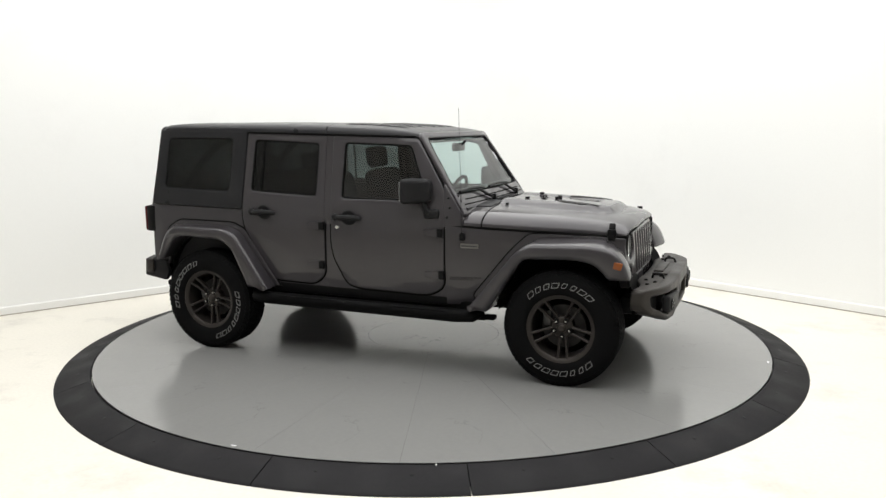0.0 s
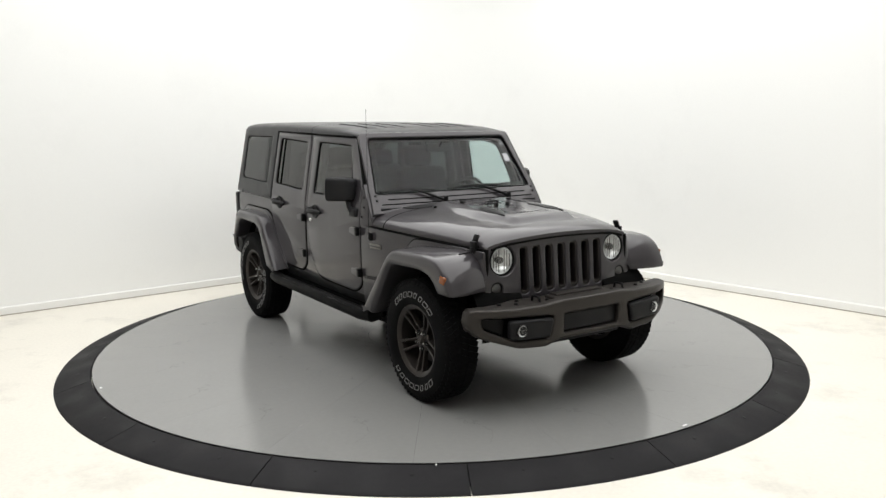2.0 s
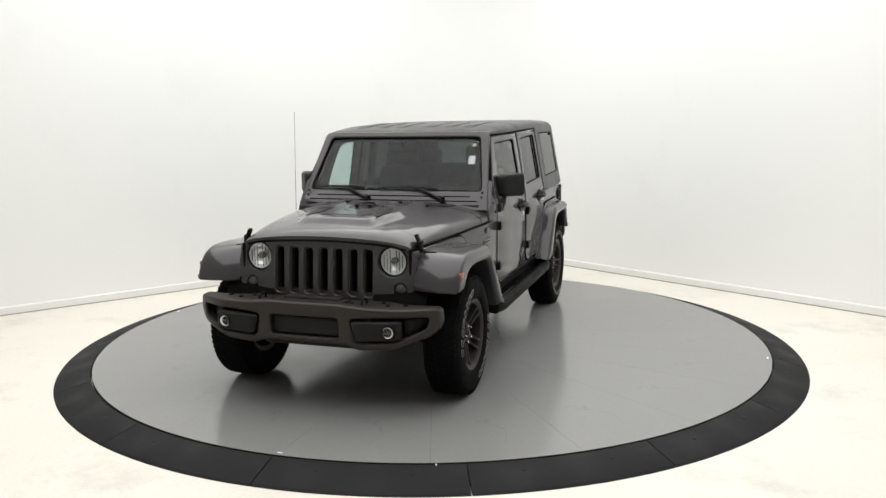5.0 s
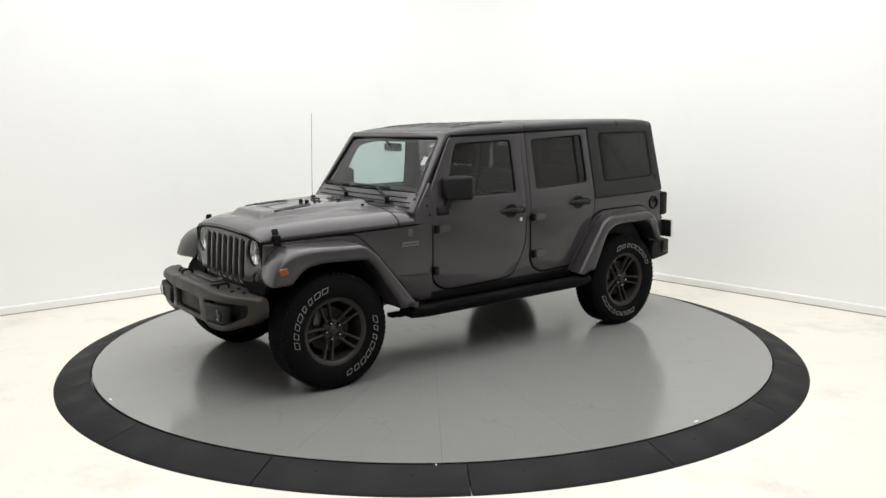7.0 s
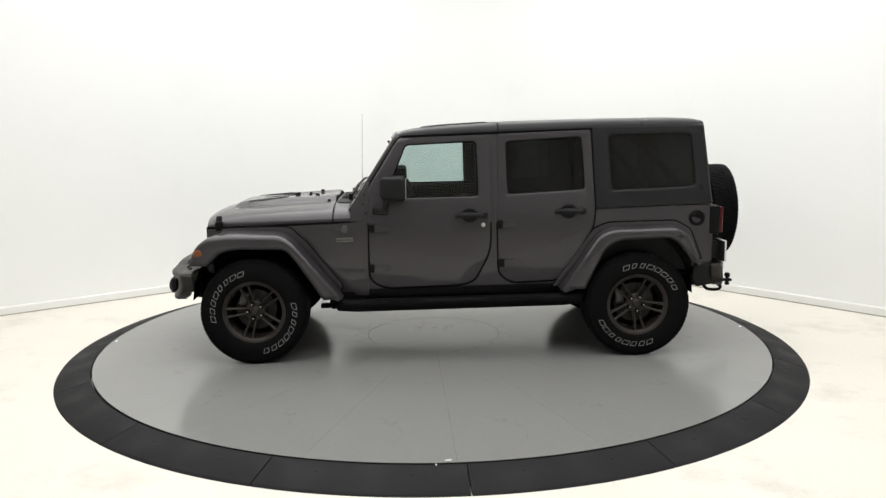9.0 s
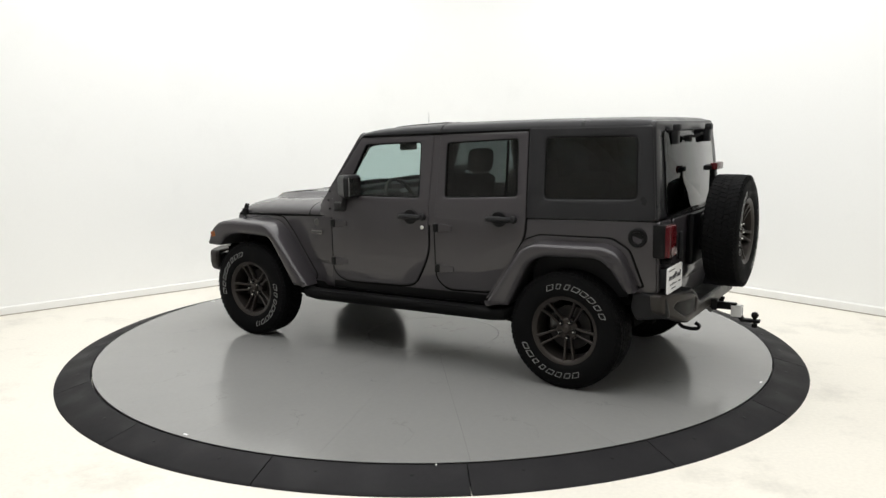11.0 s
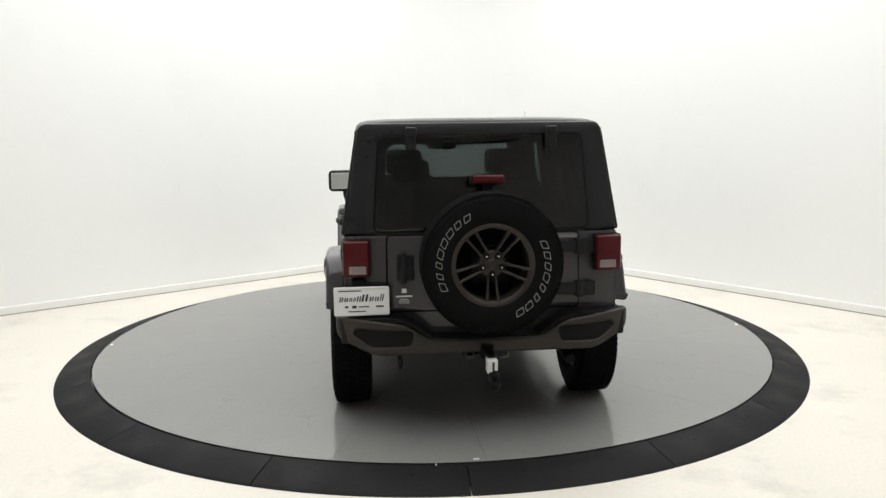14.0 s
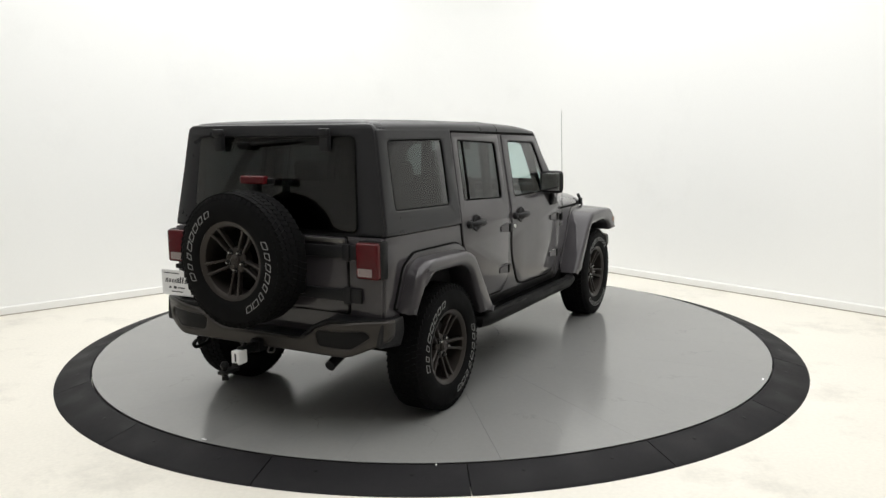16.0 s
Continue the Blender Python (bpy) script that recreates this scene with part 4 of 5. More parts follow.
for foot, tip in ((-0.17, -0.69), (0.44, -0.11)):
    p0, p1 = Vector(ws(foot, -0.01, 0.03)), Vector(ws(foot - 0.22, 0.095, 0.03))
    arm = tube([tuple(p0), tuple(p1), tuple(Vector(ws((foot - 0.22 + tip) / 2, 0.102, 0.03)))], [0.012, 0.009, 0.006], 8)
    blade = tube([ws(tip + i * (foot - 0.06 - tip) / 6, 0.095 + 0.012 * math.sin(math.pi * i / 6), 0.022) for i in range(7)], 0.009, 6)
    wp = part("wiper", join(arm, blade), SATIN, CAR, "black windscreen wiper")
    part("wiper_pivot", lathe([(0, 0.03), (0.014, 0.03), (0.018, 0.02), (0.018, -0.02)], 14, Matrix.Translation(p0)), SATIN, wp)

# ---- door mirrors and aerial ----
for s in (1, -1):
    hb = box(0.400, s * 0.880, 1.332, 0.195, 0.198, 0.182, 0.036, 4)
    warp(hb, lambda x, y, z: (x, y - s * 0.115 * max(0.0, (x - 0.345) / 0.152) * max(0.0, (abs(y) - 0.80) / 0.18), z - 0.10 * (z - 1.332) * max(0.0, (x - 0.36) / 0.135)))
    mh = part("door_mirror", hb, PLASTIC, CAR, "black plastic door mirror on an arm")
    part("mirror_glass", box(0.3052, s * 0.880, 1.332, 0.006, 0.150, 0.138, 0.001, 1), MIRROR, mh)
    part("mirror_arm", join(tube([(0.44, s * 0.845, 1.26), (0.455, s * 0.838, 1.20), (0.48, s * 0.825, 1.165)], [0.02, 0.022, 0.026], 10), box(0.50, s * 0.822, 1.165, 0.12, 0.05, 0.07, 0.018, 3)), PLASTIC, mh)
an = part("aerial", tube([(0.730, -0.826, 1.03), (0.725, -0.822, 1.40), (0.712, -0.816, 1.915)], [0.0026, 0.0018, 0.0013], 6), SATIN, CAR, "thin black whip aerial")
part("aerial_base", lathe([(0, 0.045), (0.006, 0.045), (0.012, 0.02), (0.020, 0.01), (0.022, 0.0)], 16, Matrix.Translation((0.730, -0.812, 0.995)) @ pose(0, 0, 0, 18)), SATIN, an)
part("aerial_foot", box(0.730, -0.814, 1.005, 0.040, 0.034, 0.056, 0.012, 3), SATIN, an)

# ---- front bumper ----
def bump_x(y):
    a = abs(y)
    return 2.190 - 0.03 * (a / 0.56) ** 2 - (0.0 if a < 0.60 else 0.85 * (a - 0.60) ** 1.5)


FB = rounded([(-0.845, 0.700), (-0.40, 0.706), (-0.24, 0.722), (0.24, 0.722), (0.40, 0.706), (0.845, 0.700), (0.855, 0.600), (0.800, 0.528), (0.560, 0.448), (0.36, 0.435), (0.28, 0.470), (-0.28, 0.470),
              (-0.36, 0.435), (-0.560, 0.448), (-0.800, 0.528), (-0.855, 0.600)], 0.03, 3)
FH = [rounded([(-0.235, 0.632), (0.235, 0.632), (0.235, 0.508), (-0.235, 0.508)], 0.02, 3)]
for s in (1, -1):
    FH.append(rounded([(s * 0.315, 0.632), (s * 0.560, 0.648), (s * 0.790, 0.650), (s * 0.775, 0.578), (s * 0.60, 0.502), (s * 0.345, 0.488)], 0.025, 3))
YC = [i * 0.1 - 0.8 for i in range(17)]
bm = cut(plate(FB, FH, 0.085, 0.016, 2), 0, YC)
BUMP = part("front_bumper", warp(bm, lambda y, z, d: (bump_x(y) - 0.085 + d - 0.10 * max(0, 0.56 - z), y, z)), BRONZE, CAR, "dark bronze steel bumper", 40)
bm = cut(plate(rounded([(-0.835, 0.0), (0.835, 0.0), (0.835, 0.07), (0.46, 0.235), (-0.46, 0.235), (-0.835, 0.07)], 0.03), [], 0.03, 0.010, 2), 0, YC)
part("bumper_top", warp(bm, lambda y, a, d: (bump_x(y) - 0.02 - a, y, 0.672 + d)), BRONZE, BUMP)
part("winch_plate", join(box(2.075, 0, 0.708, 0.17, 0.48, 0.022, 0.006), box(2.03, 0, 0.724, 0.07, 0.40, 0.016, 0.006)), BRONZE, BUMP, "raised bronze plate on top")
part("number_panel", warp(cut(plate(rounded([(-0.228, 0.625), (0.228, 0.625), (0.228, 0.515), (-0.228, 0.515)], 0.016, 2), [], 0.03, 0.008), 0, [-0.1, 0, 0.1]), lambda y, z, d: (bump_x(y) - 0.062 + d, y, z)), PLASTIC, BUMP, "black recessed centre panel")
for s in (1, -1):
    o = rounded([(s * 0.325, 0.622), (s * 0.640, 0.634), (s * 0.640, 0.522), (s * 0.60, 0.512), (s * 0.355, 0.500)], 0.022, 3)
    pod = part("fog_pod", warp(cut(plate(o, [], 0.05, 0.016, 2), 0, [s * 0.4, s * 0.5, s * 0.6]), lambda y, z, d: (bump_x(y) - 0.034 + d, y, z)), PLASTIC, BUMP, "black fog lamp pod")
    part("bumper_baffle", warp(cut(plate(rounded([(s * 0.635, 0.632), (s * 0.775, 0.636), (s * 0.765, 0.588), (s * 0.645, 0.530)], 0.012, 2), [], 0.012, 0.002), 0, [s * 0.68, s * 0.72, s * 0.76]), lambda y, z, d: (bump_x(y) - 0.075 + d, y, z)), SATIN, BUMP)
    part("bumper_liner", box(1.925, s * 0.54, 0.57, 0.02, 0.22, 0.17, 0.004), UNDER, BUMP)
    at = Matrix.Translation((bump_x(0.565) + 0.014, s * 0.568, 0.568)) @ pose(0, 0, 0, 0, 90, 0)
    part("fog_lamp", lathe([(0.0, -0.006), (0.016, -0.004), (0.030, 0.002), (0.036, 0.006)], 28, at), FLUTED, pod, "round clear fog lamp")
    part("lamp_ring", lathe([(0.034, 0.004), (0.037, 0.010), (0.042, 0.008), (0.045, -0.004)], 28, at), SATIN, pod)
    part("fog_bulb", lathe([(0.0, 0.006), (0.008, 0.004), (0.010, -0.004)], 14, at), DULL_STEEL, pod)
    part("fog_lens", lathe([(0.0, 0.018), (0.025, 0.016), (0.044, 0.004)], 28, at), LAMP_GLASS, pod)
    part("tow_hook", join(tube(arc_pts([(2.01, s * 0.36, 0.70), (2.02, s * 0.36, 0.732), (2.075, s * 0.36, 0.732), (2.09, s * 0.36, 0.70)], 5), 0.008, 8)), SATIN, BUMP, "black tow loop")
    for x, y in ((2.05, 0.52), (2.01, 0.62), (2.06, 0.28), (1.98, 0.46)):
        part("bumper_bolt", lathe([(0, 0.012), (0.010, 0.012), (0.014, 0.006), (0.014, 0)], 8, Matrix.Translation((x, s * y, 0.701))), SATIN, BUMP)
    part("bumper_wing", box(1.972, s * 0.818, 0.625, 0.085, 0.040, 0.135, 0.018, 3), BRONZE, BUMP)
part("skid_plate", join(box(1.96, 0, 0.44, 0.22, 0.70, 0.05, 0.015), box(1.88, 0, 0.52, 0.14, 1.05, 0.12, 0.02)), PLASTIC, BUMP)

# ---- rear bumper ----
def rbump_x(y):
    a = abs(y)
    return -2.235 + (0.0 if a < 0.62 else 0.75 * (a - 0.62) ** 1.4)


RB = rounded([(0.865, 0.712), (0.70, 0.706), (0.455, 0.672), (0.330, 0.580), (-0.330, 0.580), (-0.455, 0.672), (-0.70, 0.706), (-0.865, 0.712), (-0.862, 0.590), (-0.640, 0.494), (0.640, 0.494), (0.862, 0.590)],
             [0.02, 0.05, 0.08, 0.08, 0.08, 0.08, 0.05, 0.02, 0.05, 0.06, 0.06, 0.05], 3)
RH = [rounded([(s * 0.42, 0.632), (s * 0.74, 0.652), (s * 0.770, 0.620), (s * 0.66, 0.548), (s * 0.44, 0.548)], 0.025, 3) for s in (1, -1)]
bm = cut(plate(RB, RH, 0.085, 0.016, 2), 0, YC)
RBUMP = part("rear_bumper", warp(bm, lambda y, z, d: (rbump_x(y) + 0.085 - d, y, z)), BRONZE, CAR, "dark bronze steel rear bumper", 40)
for h in RH:
    part("bumper_pad", warp(cut(plate(grow(h, 0.008), [], 0.02, 0.004), 0, YC), lambda y, z, d: (rbump_x(y) + 0.030 - d, y, z)), SATIN, RBUMP, "black bumper pad")
bm = cut(plate(rounded([(-0.85, 0.0), (0.85, 0.0), (0.80, 0.17), (-0.80, 0.17)], 0.02), [], 0.03, 0.008), 0, YC)
part("bumper_step", warp(bm, lambda y, a, d: (rbump_x(y) + 0.015 + a, y, 0.556 + d + (0.125 * smooth01((abs(y) - 0.34) / 0.10)))), SATIN, RBUMP, "black step on the bumper")
for s in (1, -1):
    w = flank(rounded([(-1.93, 0.705), (-2.15, 0.705), (-2.17, 0.56), (-1.95, 0.525), (-1.915, 0.60)], 0.02, 2), [], s, 0.04, 0.035, 0.01, cuts=False)
    part("bumper_wing", w, PLASTIC, RBUMP)
part("tow_hook", tube(arc_pts([(-2.12, 0.50, 0.50), (-2.16, 0.50, 0.44), (-2.25, 0.50, 0.432), (-2.275, 0.50, 0.455), (-2.25, 0.50, 0.475)], 5), 0.013, 8), SATIN, CAR, "black steel recovery hook")
part("exhaust", tube(arc_pts([(-1.6, -0.45, 0.50), (-1.95, -0.47, 0.47), (-2.10, -0.49, 0.455), (-2.20, -0.50, 0.425)], 5), 0.032, 14), SATIN, CAR, "sooty dark tailpipe")
HITCH = part("tow_hitch", join(box(-2.15, 0, 0.505, 0.25, 0.075, 0.075, 0.008), box(-2.20, 0, 0.53, 0.05, 0.24, 0.03, 0.008), box(-2.05, 0, 0.50, 0.06, 1.0, 0.06, 0.01)), SATIN, CAR, "black tow hitch with a ball mount")
part("ball_mount", join(box(-2.33, 0, 0.502, 0.15, 0.046, 0.05, 0.006), box(-2.42, 0, 0.455, 0.03, 0.046, 0.12, 0.006, 2, pose(0, 0, 0, 0, 32, 0)), box(-2.50, 0, 0.412, 0.13, 0.055, 0.022, 0.006)), SATIN, HITCH)
part("mount_label", box(-2.408, 0, 0.472, 0.074, 0.058, 0.080, 0.004, 1), PLATE_WHITE, HITCH, "bright white sticker round the mount")
part("label_bar", box(-2.4458, -0.004, 0.474, 0.0016, 0.012, 0.050, 0), INK, HITCH)
part("tow_ball", lathe([(0, 0.065), (0.015, 0.062), (0.024, 0.05), (0.026, 0.042), (0.022, 0.028), (0.014, 0.02), (0.014, -0.02), (0.02, -0.02), (0.02, -0.045), (0, -0.045)], 20, Matrix.Translation((-2.53, 0, 0.412))), SATIN, HITCH)
for y in (0.10, -0.10):
    part("chain_loop", tube(arc_pts([(-2.22, y - 0.02, 0.51), (-2.25, y - 0.02, 0.475), (-2.25, y + 0.02, 0.475), (-2.22, y + 0.02, 0.51)], 4), 0.006, 6), DULL_STEEL, HITCH)

# ---- side steps and underbody ----
for s in (1, -1):
    st = part("side_step", tube([(0.86, s * 0.80, 0.470), (0.82, s * 0.865, 0.445), (0.70, s * 0.885, 0.442), (-0.90, s * 0.885, 0.462), (-1.0, s * 0.872, 0.468), (-1.03, s * 0.81, 0.485)], 0.050, 16, 0.98), STEP, CAR, "black tubular side step")
    for x in (0.42, -0.50):
        part("step_pad", loft([[(x + a, s * 0.862, 0.488 - 0.0125 * (x + a) + h), (x + a, s * 0.925, 0.480 - 0.0125 * (x + a) + h), (x + a, s * 0.925, 0.456 - 0.0125 * (x + a)), (x + a, s * 0.862, 0.46 - 0.0125 * (x + a))] for a, h in ((-0.24, 0.0), (-0.22, 0.006), (0.22, 0.006), (0.24, 0.0))]), STEP, st)
    for x in (0.60, -0.15, -0.85):
        part("step_bracket", tube([(x, s * 0.70, 0.47), (x, s * 0.84, 0.435)], 0.018, 8), SATIN, st)
    for x, w in ((0.875, 0.20), (0.52, 0.13), (-0.22, 0.10), (-0.98, 0.14)):
        part("step_mount", join(box(x, s * 0.795, 0.428, w, 0.07, 0.032, 0.008), box(x - 0.02, s * 0.765, 0.410, w * 0.4, 0.05, 0.03, 0.008)), UNDER, st)
    part("rocker", box(-0.07, s * 0.775, 0.478, 1.86, 0.03, 0.10, 0.008), UNDER, CAR)
    part("frame_rail", box(0.0, s * 0.42, 0.48, 3.9, 0.08, 0.12, 0.01), UNDER, CAR)
    part("spring", tube([(1.4735 + 0.06 * math.cos(a * 0.7), s * 0.50 + 0.06 * math.sin(a * 0.7), 0.50 + 0.011 * a) for a in range(36)], 0.009, 6), UNDER, CAR)
    part("shock_absorber", tube([(-1.56, s * 0.52, 0.36), (-1.62, s * 0.50, 0.80)], 0.028, 10), UNDER, CAR)
part("floor_pan", join(box(-0.40, 0, 0.555, 2.0, 1.50, 0.05, 0.01), box(-1.62, 0, 0.62, 0.86, 1.44, 0.05, 0.01)), UNDER, CAR)
part("firewall", box(0.62, 0, 0.86, 0.04, 1.46, 0.62, 0.01), UNDER, CAR)
part("engine_block", box(1.2, 0, 0.72, 0.85, 0.62, 0.5, 0.05), UNDER, CAR)
part("fuel_tank", box(-0.75, 0.15, 0.46, 0.8, 0.62, 0.16, 0.03), UNDER, CAR)
part("gearbox", join(box(0.15, 0, 0.46, 0.9, 0.36, 0.16, 0.04), tube([(1.2, 0.1, 0.42), (-1.35, 0.0, 0.42)], 0.035, 10)), UNDER, CAR)
part("muffler", tube([(-1.92, -0.25, 0.48), (-1.92, 0.25, 0.48)], 0.09, 14, 0.7), UNDER, CAR)
for x, y in ((1.4735, 0.18), (-1.4735, 0.0)):
    dif = lathe([(0, -0.13), (0.08, -0.11), (0.13, -0.04), (0.13, 0.04), (0.08, 0.11), (0, 0.13)], 16, Matrix.Translation((x, y, 0.40)) @ pose(0, 0, 0, 0, 90, 0))
    part("axle", join(tube([(x, -0.70, 0.405), (x, 0.70, 0.405)], 0.042, 12), dif), UNDER, CAR)
part("steering_link", join(tube([(1.62, 0.62, 0.42), (1.62, -0.60, 0.40)], 0.018, 8), tube([(1.70, 0.45, 0.47), (1.70, -0.45, 0.50)], 0.016, 8)), UNDER, CAR)


# ---- wheels: axis along y, outer face towards +y ----
R_TYRE = 0.407
ROLL = pose(0, 0, 0, -90)


def tyre_bm():
    prof = [(0.232, 0.100), (0.240, 0.111), (0.256, 0.121), (0.290, 0.127), (0.335, 0.125), (0.366, 0.117), (0.388, 0.106), (0.398, 0.094), (0.4015, 0.05), (0.4015, -0.05), (0.398, -0.094), (0.388, -0.106),
            (0.366, -0.117), (0.335, -0.125), (0.290, -0.127), (0.256, -0.121), (0.240, -0.111), (0.232, -0.100)]
    bm = lathe(prof, 96)
    bmesh.ops.transform(bm, verts=bm.verts, matrix=ROLL)
    return bm


def tread_bm():
    bm = bmesh.new()
    for i in range(64):
        for h, wd, ln, sh in ((0.084, 0.042, 0.0374, 0.0), (0.046, 0.038, 0.0374, 0.5), (0.0, 0.050, 0.0370, 0.2), (-0.046, 0.038, 0.0374, 0.7), (-0.084, 0.042, 0.0374, 0.35)):
            q = 2 * math.pi * (i + sh) / 64
            m = Matrix.Rotation(q, 4, "Z") @ Matrix.Translation((0.4025 if abs(h) < 0.08 else 0.4005, 0, h)) @ pose(0, 0, 0, 18 if h > 0 else -18)
            vs = [bm.verts.new(m @ Vector((x * 0.0042, y * ln / 2 * (0.9 if x > 0 else 1), z * wd / 2 * (0.94 if x > 0 else 1)))) for x in (-1, 1) for y in (-1, 1) for z in (-1, 1)]
            for f in ((4, 5, 7, 6), (0, 1, 5, 4), (2, 6, 7, 3), (0, 4, 6, 2), (1, 3, 7, 5)):
                bm.faces.new([vs[j] for j in f])
    for i in range(64):
        for s in (1, -1):
            m = Matrix.Rotation(2 * math.pi * (i + 0.25) / 64, 4, "Z")
            ring = [[bm.verts.new(m @ Vector((r, y, s * h))) for r, h in ((0.400, 0.096), (0.389, 0.1095), (0.372, 0.1185), (0.366, 0.115))] for y in (-0.011, 0.011)]
            for j in range(3):
                bm.faces.new((ring[0][j], ring[0][j + 1], ring[1][j + 1], ring[1][j]))
            for rr in ring:
                bm.faces.new(rr)
    bmesh.ops.transform(bm, verts=bm.verts, matrix=ROLL)
    return bm


def rim_bm():
    barrel = lathe([(0.205, 0.086), (0.219, 0.100), (0.224, 0.106), (0.219, 0.111), (0.204, 0.106), (0.192, 0.094), (0.188, 0.060), (0.186, -0.09), (0.212, -0.10), (0.214, -0.098)], 60, ROLL)
    return barrel


def hub_bm():
    return lathe([(0.0, 0.074), (0.028, 0.074), (0.033, 0.070), (0.035, 0.062), (0.068, 0.060), (0.078, 0.052), (0.081, 0.03), (0.081, 0.0), (0.0, 0.0)], 40, ROLL)


def spoke_bm(e):
    rings = []
    for r, off, w, h, th in ((0.060, 0.019, 0.0072, 0.060, 0.03), (0.10, 0.022, 0.0070, 0.072, 0.034), (0.15, 0.026, 0.0072, 0.084, 0.036), (0.180, 0.029, 0.0085, 0.095, 0.034), (0.208, 0.033, 0.012, 0.104, 0.026)):
        y0, y1 = e * off - w, e * off + w
        rings.append([(r, y, z) for y, z in ((y0, h - th), (y0, h - 0.004), (y0 + 0.004, h), (y1 - 0.004, h), (y1, h - 0.004), (y1, h - th))])
    bm = loft(rings)
    bmesh.ops.transform(bm, verts=bm.verts, matrix=ROLL)
    return bm


def wall_bar(k):
    """A slanted outlined block of the raised white band on the tyre wall."""
    w, h, t, r = (0.0240, 0.0205, 0.0255, 0.0165)[k], 0.0180, 0.0034, 0.309
    o = [(a * w + 0.42 * b * h, b * h) for a, b in ((-1, -1), (1, -1), (1, 1), (-1, 1))]
    bm = plate(rounded(o, 0.005, 2), [rounded(grow(o, -t), 0.003, 2)], 0.0032, 0.0)

    def bend(x, y, z):
        a = -x / r
        return ((r + y) * math.cos(a), (r + y) * math.sin(a), 0.1258 + z)

    warp(bm, bend)
    bmesh.ops.transform(bm, verts=bm.verts, matrix=ROLL)
    return bm


TYRE_ME = finish(tyre_bm(), RUBBER, "tyre", 40)
TREAD_ME = finish(tread_bm(), RUBBER, "tread", 30)
BIG = Matrix.Diagonal((1.09, 1, 1.09, 1))


def widened(bm):
    bmesh.ops.transform(bm, verts=bm.verts, matrix=BIG)
    return bm


RIM_ME = finish(widened(rim_bm()), RIM, "wheel", 35)
HUB_ME = finish(hub_bm(), RIM, "hub", 35)
SPOKE_ME = [finish(widened(spoke_bm(e)), RIM, "spoke", 35) for e in (-1, 1)]
BAR_ME = [finish(wall_bar(k), WHITE_RUBBER, "sidewall_bar", 30) for k in range(4)]
NUT_ME = finish(lathe([(0, 0.024), (0.006, 0.024), (0.0085, 0.018), (0.009, 0.0)], 6, ROLL), STEEL, "lug_nut", 30)
SEAT_ME = finish(lathe([(0, 0.004), (0.015, 0.004), (0.018, 0.007), (0.020, 0.0)], 20, ROLL), SATIN, "nut_seat", 30)
CAP_ME = finish(lathe([(0, 0.012), (0.020, 0.012), (0.026, 0.006), (0.027, 0)], 24, ROLL), RIM, "centre_cap", 30)
ROTOR_ME = finish(lathe([(0.06, 0.0), (0.155, 0.0), (0.155, -0.022), (0.06, -0.022)], 48, ROLL, closed=True), BRAKE, "brake_disc", 30)
BACK_ME = finish(lathe([(0.0, -0.05), (0.202, -0.05), (0.202, -0.06), (0.0, -0.06)], 40, ROLL), UNDER, "dust_shield", 30)
CALIPER_ME = finish(box(0.11, 0.0, 0.06, 0.06, 0.06, 0.11, 0.012), DULL_STEEL, "caliper", 30)


def wheel(m, spin, words, spare=False):
    w = share("wheel" if not spare else "spare_wheel", RIM_ME, CAR, m @ Matrix.Rotation(radians(spin), 4, "Y"), "bronze five twin-spoke wheel")
    share("tyre", TYRE_ME, w, label="black all-terrain tyre")
    tagged(share("tread", TREAD_ME, w), kind="stuff")
    share("hub", HUB_ME, w)
    for i in range(5):
        for me in SPOKE_ME:
            share("spoke", me, w, Matrix.Rotation(radians(90 + 72 * i), 4, "Y"))
    for i in range(16):
        a = words + (180 if i >= 8 else 0) - 41 + 11.8 * (i % 8) - spin + 180
        share("sidewall_bar", BAR_ME[(0, 1, 3, 0, 2, 2, 1, 3)[(i * 5 + i // 8) % 8]], w, Matrix.Rotation(radians(a), 4, "Y"), "white outlined bar on the tyre wall")
    for i in range(5):
        a = math.radians(72 * i + 90)
        share("nut_seat", SEAT_ME, w, Matrix.Translation((0.057 * math.cos(a), 0.058, -0.057 * math.sin(a))))
        share("lug_nut", NUT_ME, w, Matrix.Translation((0.057 * math.cos(a), 0.058, -0.057 * math.sin(a))))
    share("centre_cap", CAP_ME, w, Matrix.Translation((0, 0.070, 0)))
    if not spare:
        share("brake_disc", ROTOR_ME, w)
        share("caliper", CALIPER_ME, w, Matrix.Translation((0, -0.01, 0)))
    share("dust_shield", BACK_ME, w)
    return w


Y_W = 0.786
wheel(Matrix.Translation((1.4735, Y_W, R_TYRE)), -16, 147)
wheel(Matrix.Translation((-1.4735, Y_W, R_TYRE)), 8, 247)
wheel(Matrix.Translation((1.4735, -Y_W, R_TYRE)) @ pose(0, 0, 0, 0, 0, 180), 4, 90)
wheel(Matrix.Translation((-1.4735, -Y_W, R_TYRE)) @ pose(0, 0, 0, 0, 0, 180), 10, -30)
wheel(Matrix.Translation((-2.345, -0.004, 1.044)) @ pose(0, 0, 0, 0, 0, 90) @ Matrix.Scale(0.965, 4), 0, -20, True)
carrier = part("spare_carrier", join(box(-2.19, -0.012, 1.03, 0.22, 0.26, 0.26, 0.03), box(-2.13, -0.012, 1.0, 0.05, 0.55, 0.36, 0.02), box(-2.20, -0.012, 1.30, 0.04, 0.05, 0.40, 0.01)), SATIN, CAR, "black spare wheel carrier")
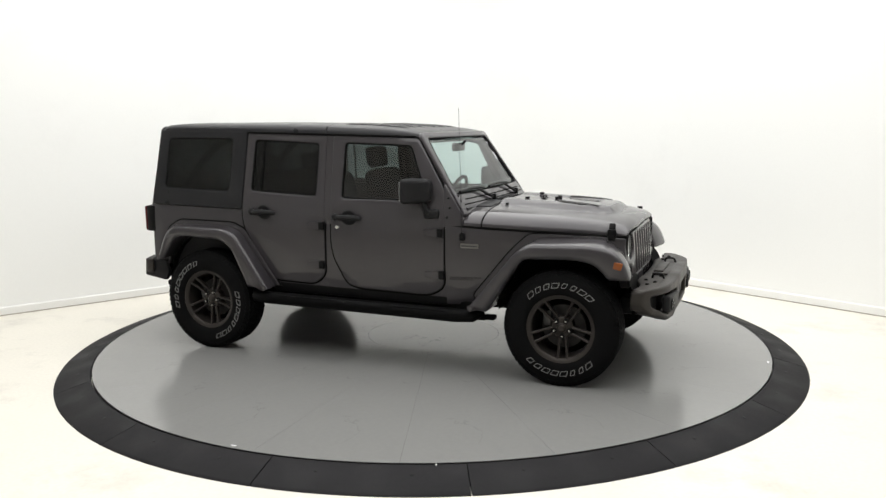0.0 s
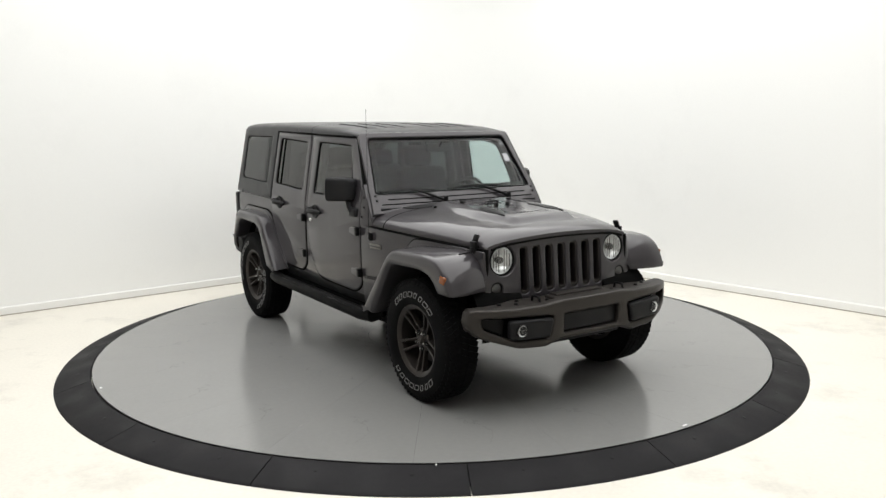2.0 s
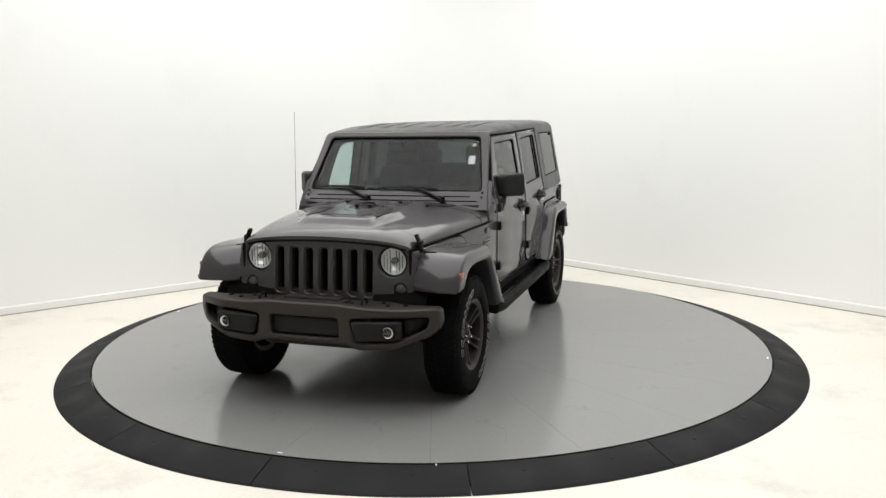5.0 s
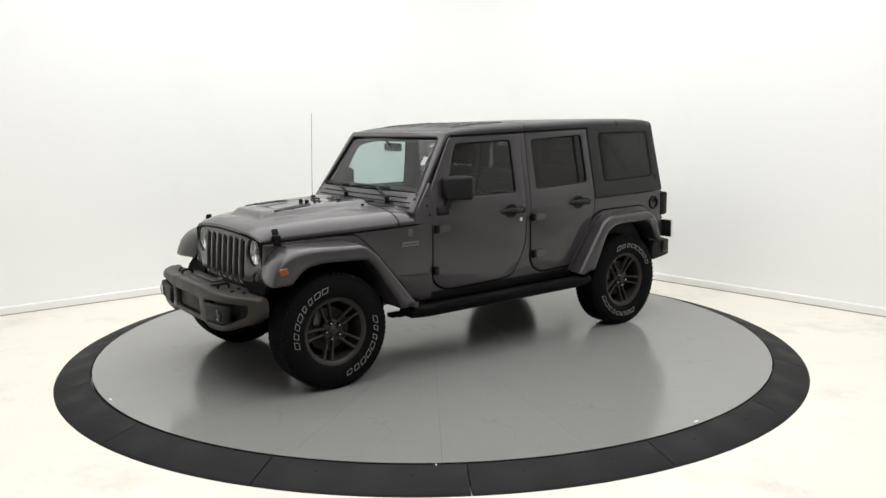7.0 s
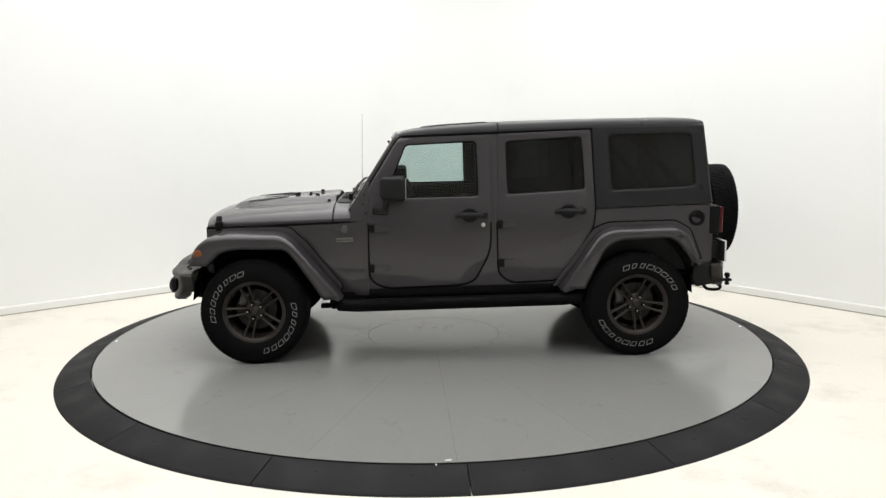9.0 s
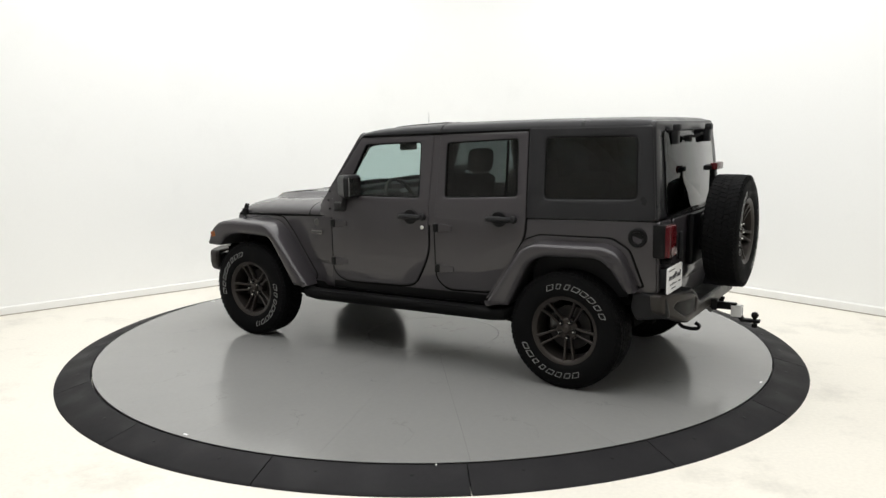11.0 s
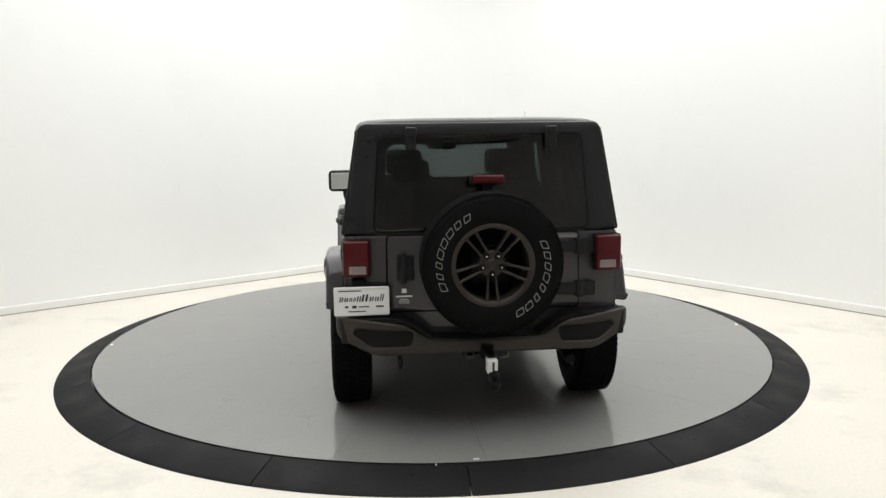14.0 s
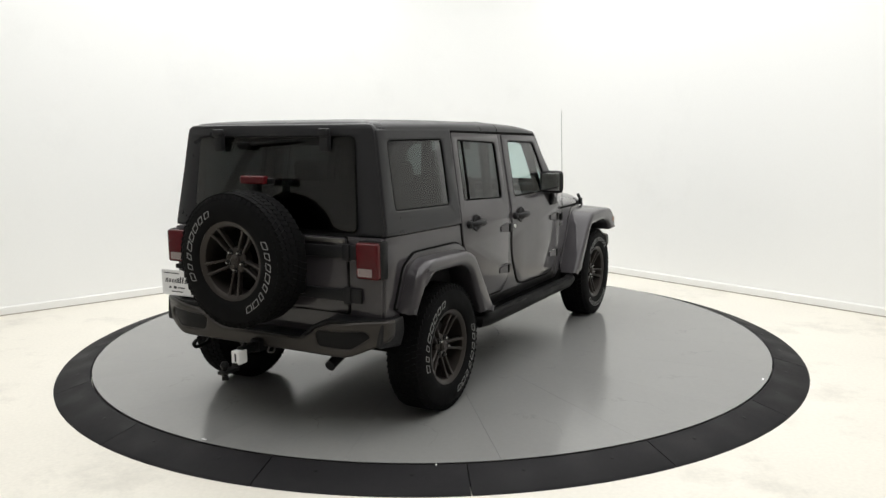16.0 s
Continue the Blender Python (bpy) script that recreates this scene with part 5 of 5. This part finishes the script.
part("high_brake_lamp", box(-2.225, -0.012, 1.495, 0.05, 0.180, 0.050, 0.010, 3), RED_LENS, carrier, "red high brake lamp")
part("lamp_bracket", box(-2.185, -0.012, 1.485, 0.06, 0.20, 0.035, 0.008), SATIN, carrier)


# ---- cabin ----
def seat(x, y, w, name, label):
    st = part(name, box(x, y, 0.80, 0.52, w, 0.17, 0.05, 3), CLOTH, CAR, label)
    part("seat_back", join(box(x - 0.27, y, 1.12, 0.15, w * 0.96, 0.62, 0.055, 3, pose(0, 0, 0, 0, -14, 0))), CLOTH, st)
    return st


for s in (1, -1):
    sx = -0.15 if s > 0 else -0.23
    st = seat(sx, s * 0.37, 0.50, "front_seat", "black cloth front seat with headrest")
    part("headrest", box(sx - 0.385, s * 0.37, 1.525, 0.11, 0.27, 0.185, 0.045, 3, pose(0, 0, 0, 0, -8, 0)), CLOTH, st)
    for d in (0.06, -0.06):
        part("headrest_post", tube([(sx - 0.35, s * 0.37 + d, 1.38), (sx - 0.375, s * 0.37 + d, 1.48)], 0.007, 6), STEEL, st)
bench = seat(-0.85, 0.0, 1.16, "rear_bench", "black cloth rear bench with two headrests")
for s in (1, -1):
    part("headrest", box(-1.215, s * 0.36, 1.49, 0.10, 0.25, 0.15, 0.04, 3, pose(0, 0, 0, 0, -8, 0)), CLOTH, bench)
dash = part("dashboard", loft([[(0.74, y, 1.20), (0.60, y, 1.232), (0.42, y, 1.222), (0.36, y, 1.17), (0.37, y, 0.95), (0.50, y, 0.80), (0.74, y, 0.80)] for y in (-0.72, -0.4, 0.0, 0.4, 0.72)]), TRIM_IN, CAR, "dark moulded dashboard")
part("instrument_hood", box(0.42, 0.37, 1.235, 0.16, 0.36, 0.06, 0.028, 3), TRIM_IN, dash)
part("centre_screen", box(0.362, 0.0, 1.10, 0.02, 0.20, 0.13, 0.008), SATIN, dash)
for y in (-0.60, -0.22, 0.17, 0.60):
    part("air_vent", lathe([(0, 0.0), (0.03, 0.0), (0.04, 0.008), (0.044, 0.0)], 20, Matrix.Translation((0.358, y, 1.14)) @ pose(0, 0, 0, 0, -90, 0)), SATIN, dash)
tilt = Matrix.Translation((0.225, 0.37, 1.185)) @ pose(0, 0, 0, 0, -68, 0)
wh = part("steering_wheel", warp(tube([(0.185 * math.cos(2 * math.pi * i / 28), 0.185 * math.sin(2 * math.pi * i / 28), 0) for i in range(29)], 0.016, 10), lambda x, y, z: tilt @ Vector((x, y, z))), SATIN, CAR, "black steering wheel")
sp = join(box(0, 0, -0.01, 0.14, 0.13, 0.04, 0.015), box(0, 0.12, 0, 0.04, 0.13, 0.015, 0.005), box(0, -0.12, 0, 0.04, 0.13, 0.015, 0.005), box(-0.12, 0, 0, 0.13, 0.04, 0.015, 0.005))
part("wheel_spokes", warp(sp, lambda x, y, z: tilt @ Vector((x, y, z))), TRIM_IN, wh)
part("steering_column", tube([(0.24, 0.37, 1.15), (0.45, 0.37, 1.06)], 0.045, 10), TRIM_IN, wh)
part("centre_console", join(box(0.05, 0, 0.76, 0.75, 0.24, 0.26, 0.03), box(-0.18, 0, 0.93, 0.34, 0.22, 0.08, 0.03)), TRIM_IN, CAR)
rm = part("interior_mirror", box(0.395, 0.0, 1.622, 0.035, 0.235, 0.068, 0.016, 3, pose(0, 0, 0, 0, 0, 0)), SATIN, CAR, "black interior mirror")
part("mirror_stalk", tube([(0.415, 0, 1.63), (0.455, 0, 1.672)], 0.010, 8), SATIN, rm)
for s in (1, -1):
    part("sun_visor", box(0.30, s * 0.36, 1.715, 0.17, 0.42, 0.016, 0.006, 2, pose(0, 0, 0, 0, 4, 0)), TRIM_IN, CAR)
bar = join(*[tube(arc_pts([(0.630, s * 0.655, 1.20), (0.435, s * 0.628, 1.56), (0.27, s * 0.612, 1.680), (-0.40, s * 0.605, 1.725), (-1.20, s * 0.600, 1.725), (-1.55, s * 0.60, 1.64), (-1.95, s * 0.60, 1.20)], 5), 0.034, 10) for s in (1, -1)],
           *[tube([(x, -0.61, 1.72), (x, 0.61, 1.72)], 0.034, 10) for x in (-0.40, -1.22)], *[tube([(-0.40, s * 0.605, 1.72), (-0.42, s * 0.68, 1.20), (-0.42, s * 0.70, 0.60)], 0.036, 10) for s in (1, -1)],
           *[tube([(-1.22, s * 0.605, 1.72), (-1.30, s * 0.64, 1.15), (-1.30, s * 0.66, 0.65)], 0.034, 10) for s in (1, -1)])
part("roll_bar", bar, CLOTH, CAR, "padded black roll bar")
part("headliner", loft([[(x, -0.62, roof_edge(x) + 0.006), (x, 0.62, roof_edge(x) + 0.006), (x, 0.62, roof_edge(x) + 0.018), (x, -0.62, roof_edge(x) + 0.018)] for x in (0.33, -0.4, -1.2, -1.97)]), TRIM_IN, CAR)
for s in (1, -1):
    part("door_lining", flank([(0.55, 1.235), (-1.12, 1.265), (-1.12, 1.0), (-0.9, 0.62), (0.50, 0.60)], [], s, 0.03, -0.052, 0.003), TRIM_IN, CAR)
    part("cargo_lining", flank([(-1.17, 1.16), (-2.0, 1.18), (-2.0, 0.65), (-1.17, 0.65)], [], s, 0.02, -0.07, 0.003), TRIM_IN, CAR)
    part("seat_belt", tube([(-0.41, s * 0.66, 1.60), (-0.40, s * 0.64, 1.20), (-0.30, s * 0.62, 0.85)], 0.012, 6, 0.3), CLOTH, CAR)


# ---- what moves: the deck turns, and the car on it ----
TURN = [(0, -23.09), (0.5, -31.65), (1, -40.26), (1.5, -48.93), (2, -57.58), (2.5, -66.34), (3, -75.04), (3.5, -83.66), (4, -92.26),
        (5, -109.61), (6, -127.01), (6.5, -135.70), (7, -144.27), (7.5, -152.88), (8, -161.36), (8.5, -169.98), (9, -178.56), (10, -195.79),
        (11, -213.04), (11.5, -221.69), (12, -230.24), (12.5, -238.97), (13, -247.71), (13.5, -256.46), (14, -265.13), (14.5, -273.77), (15, -282.29),
        (15.5, -290.87), (16, -299.56)]


def motions():
    walk(DISC, [(t, pose(0.006, 0.047, 0, 0, 0, a)) for t, a in TURN])
    walk(CAR, [(t, pose(0, 0, 0, 0, 0, a) @ pose(-0.096, -0.114, 0)) for t, a in TURN])


motions()
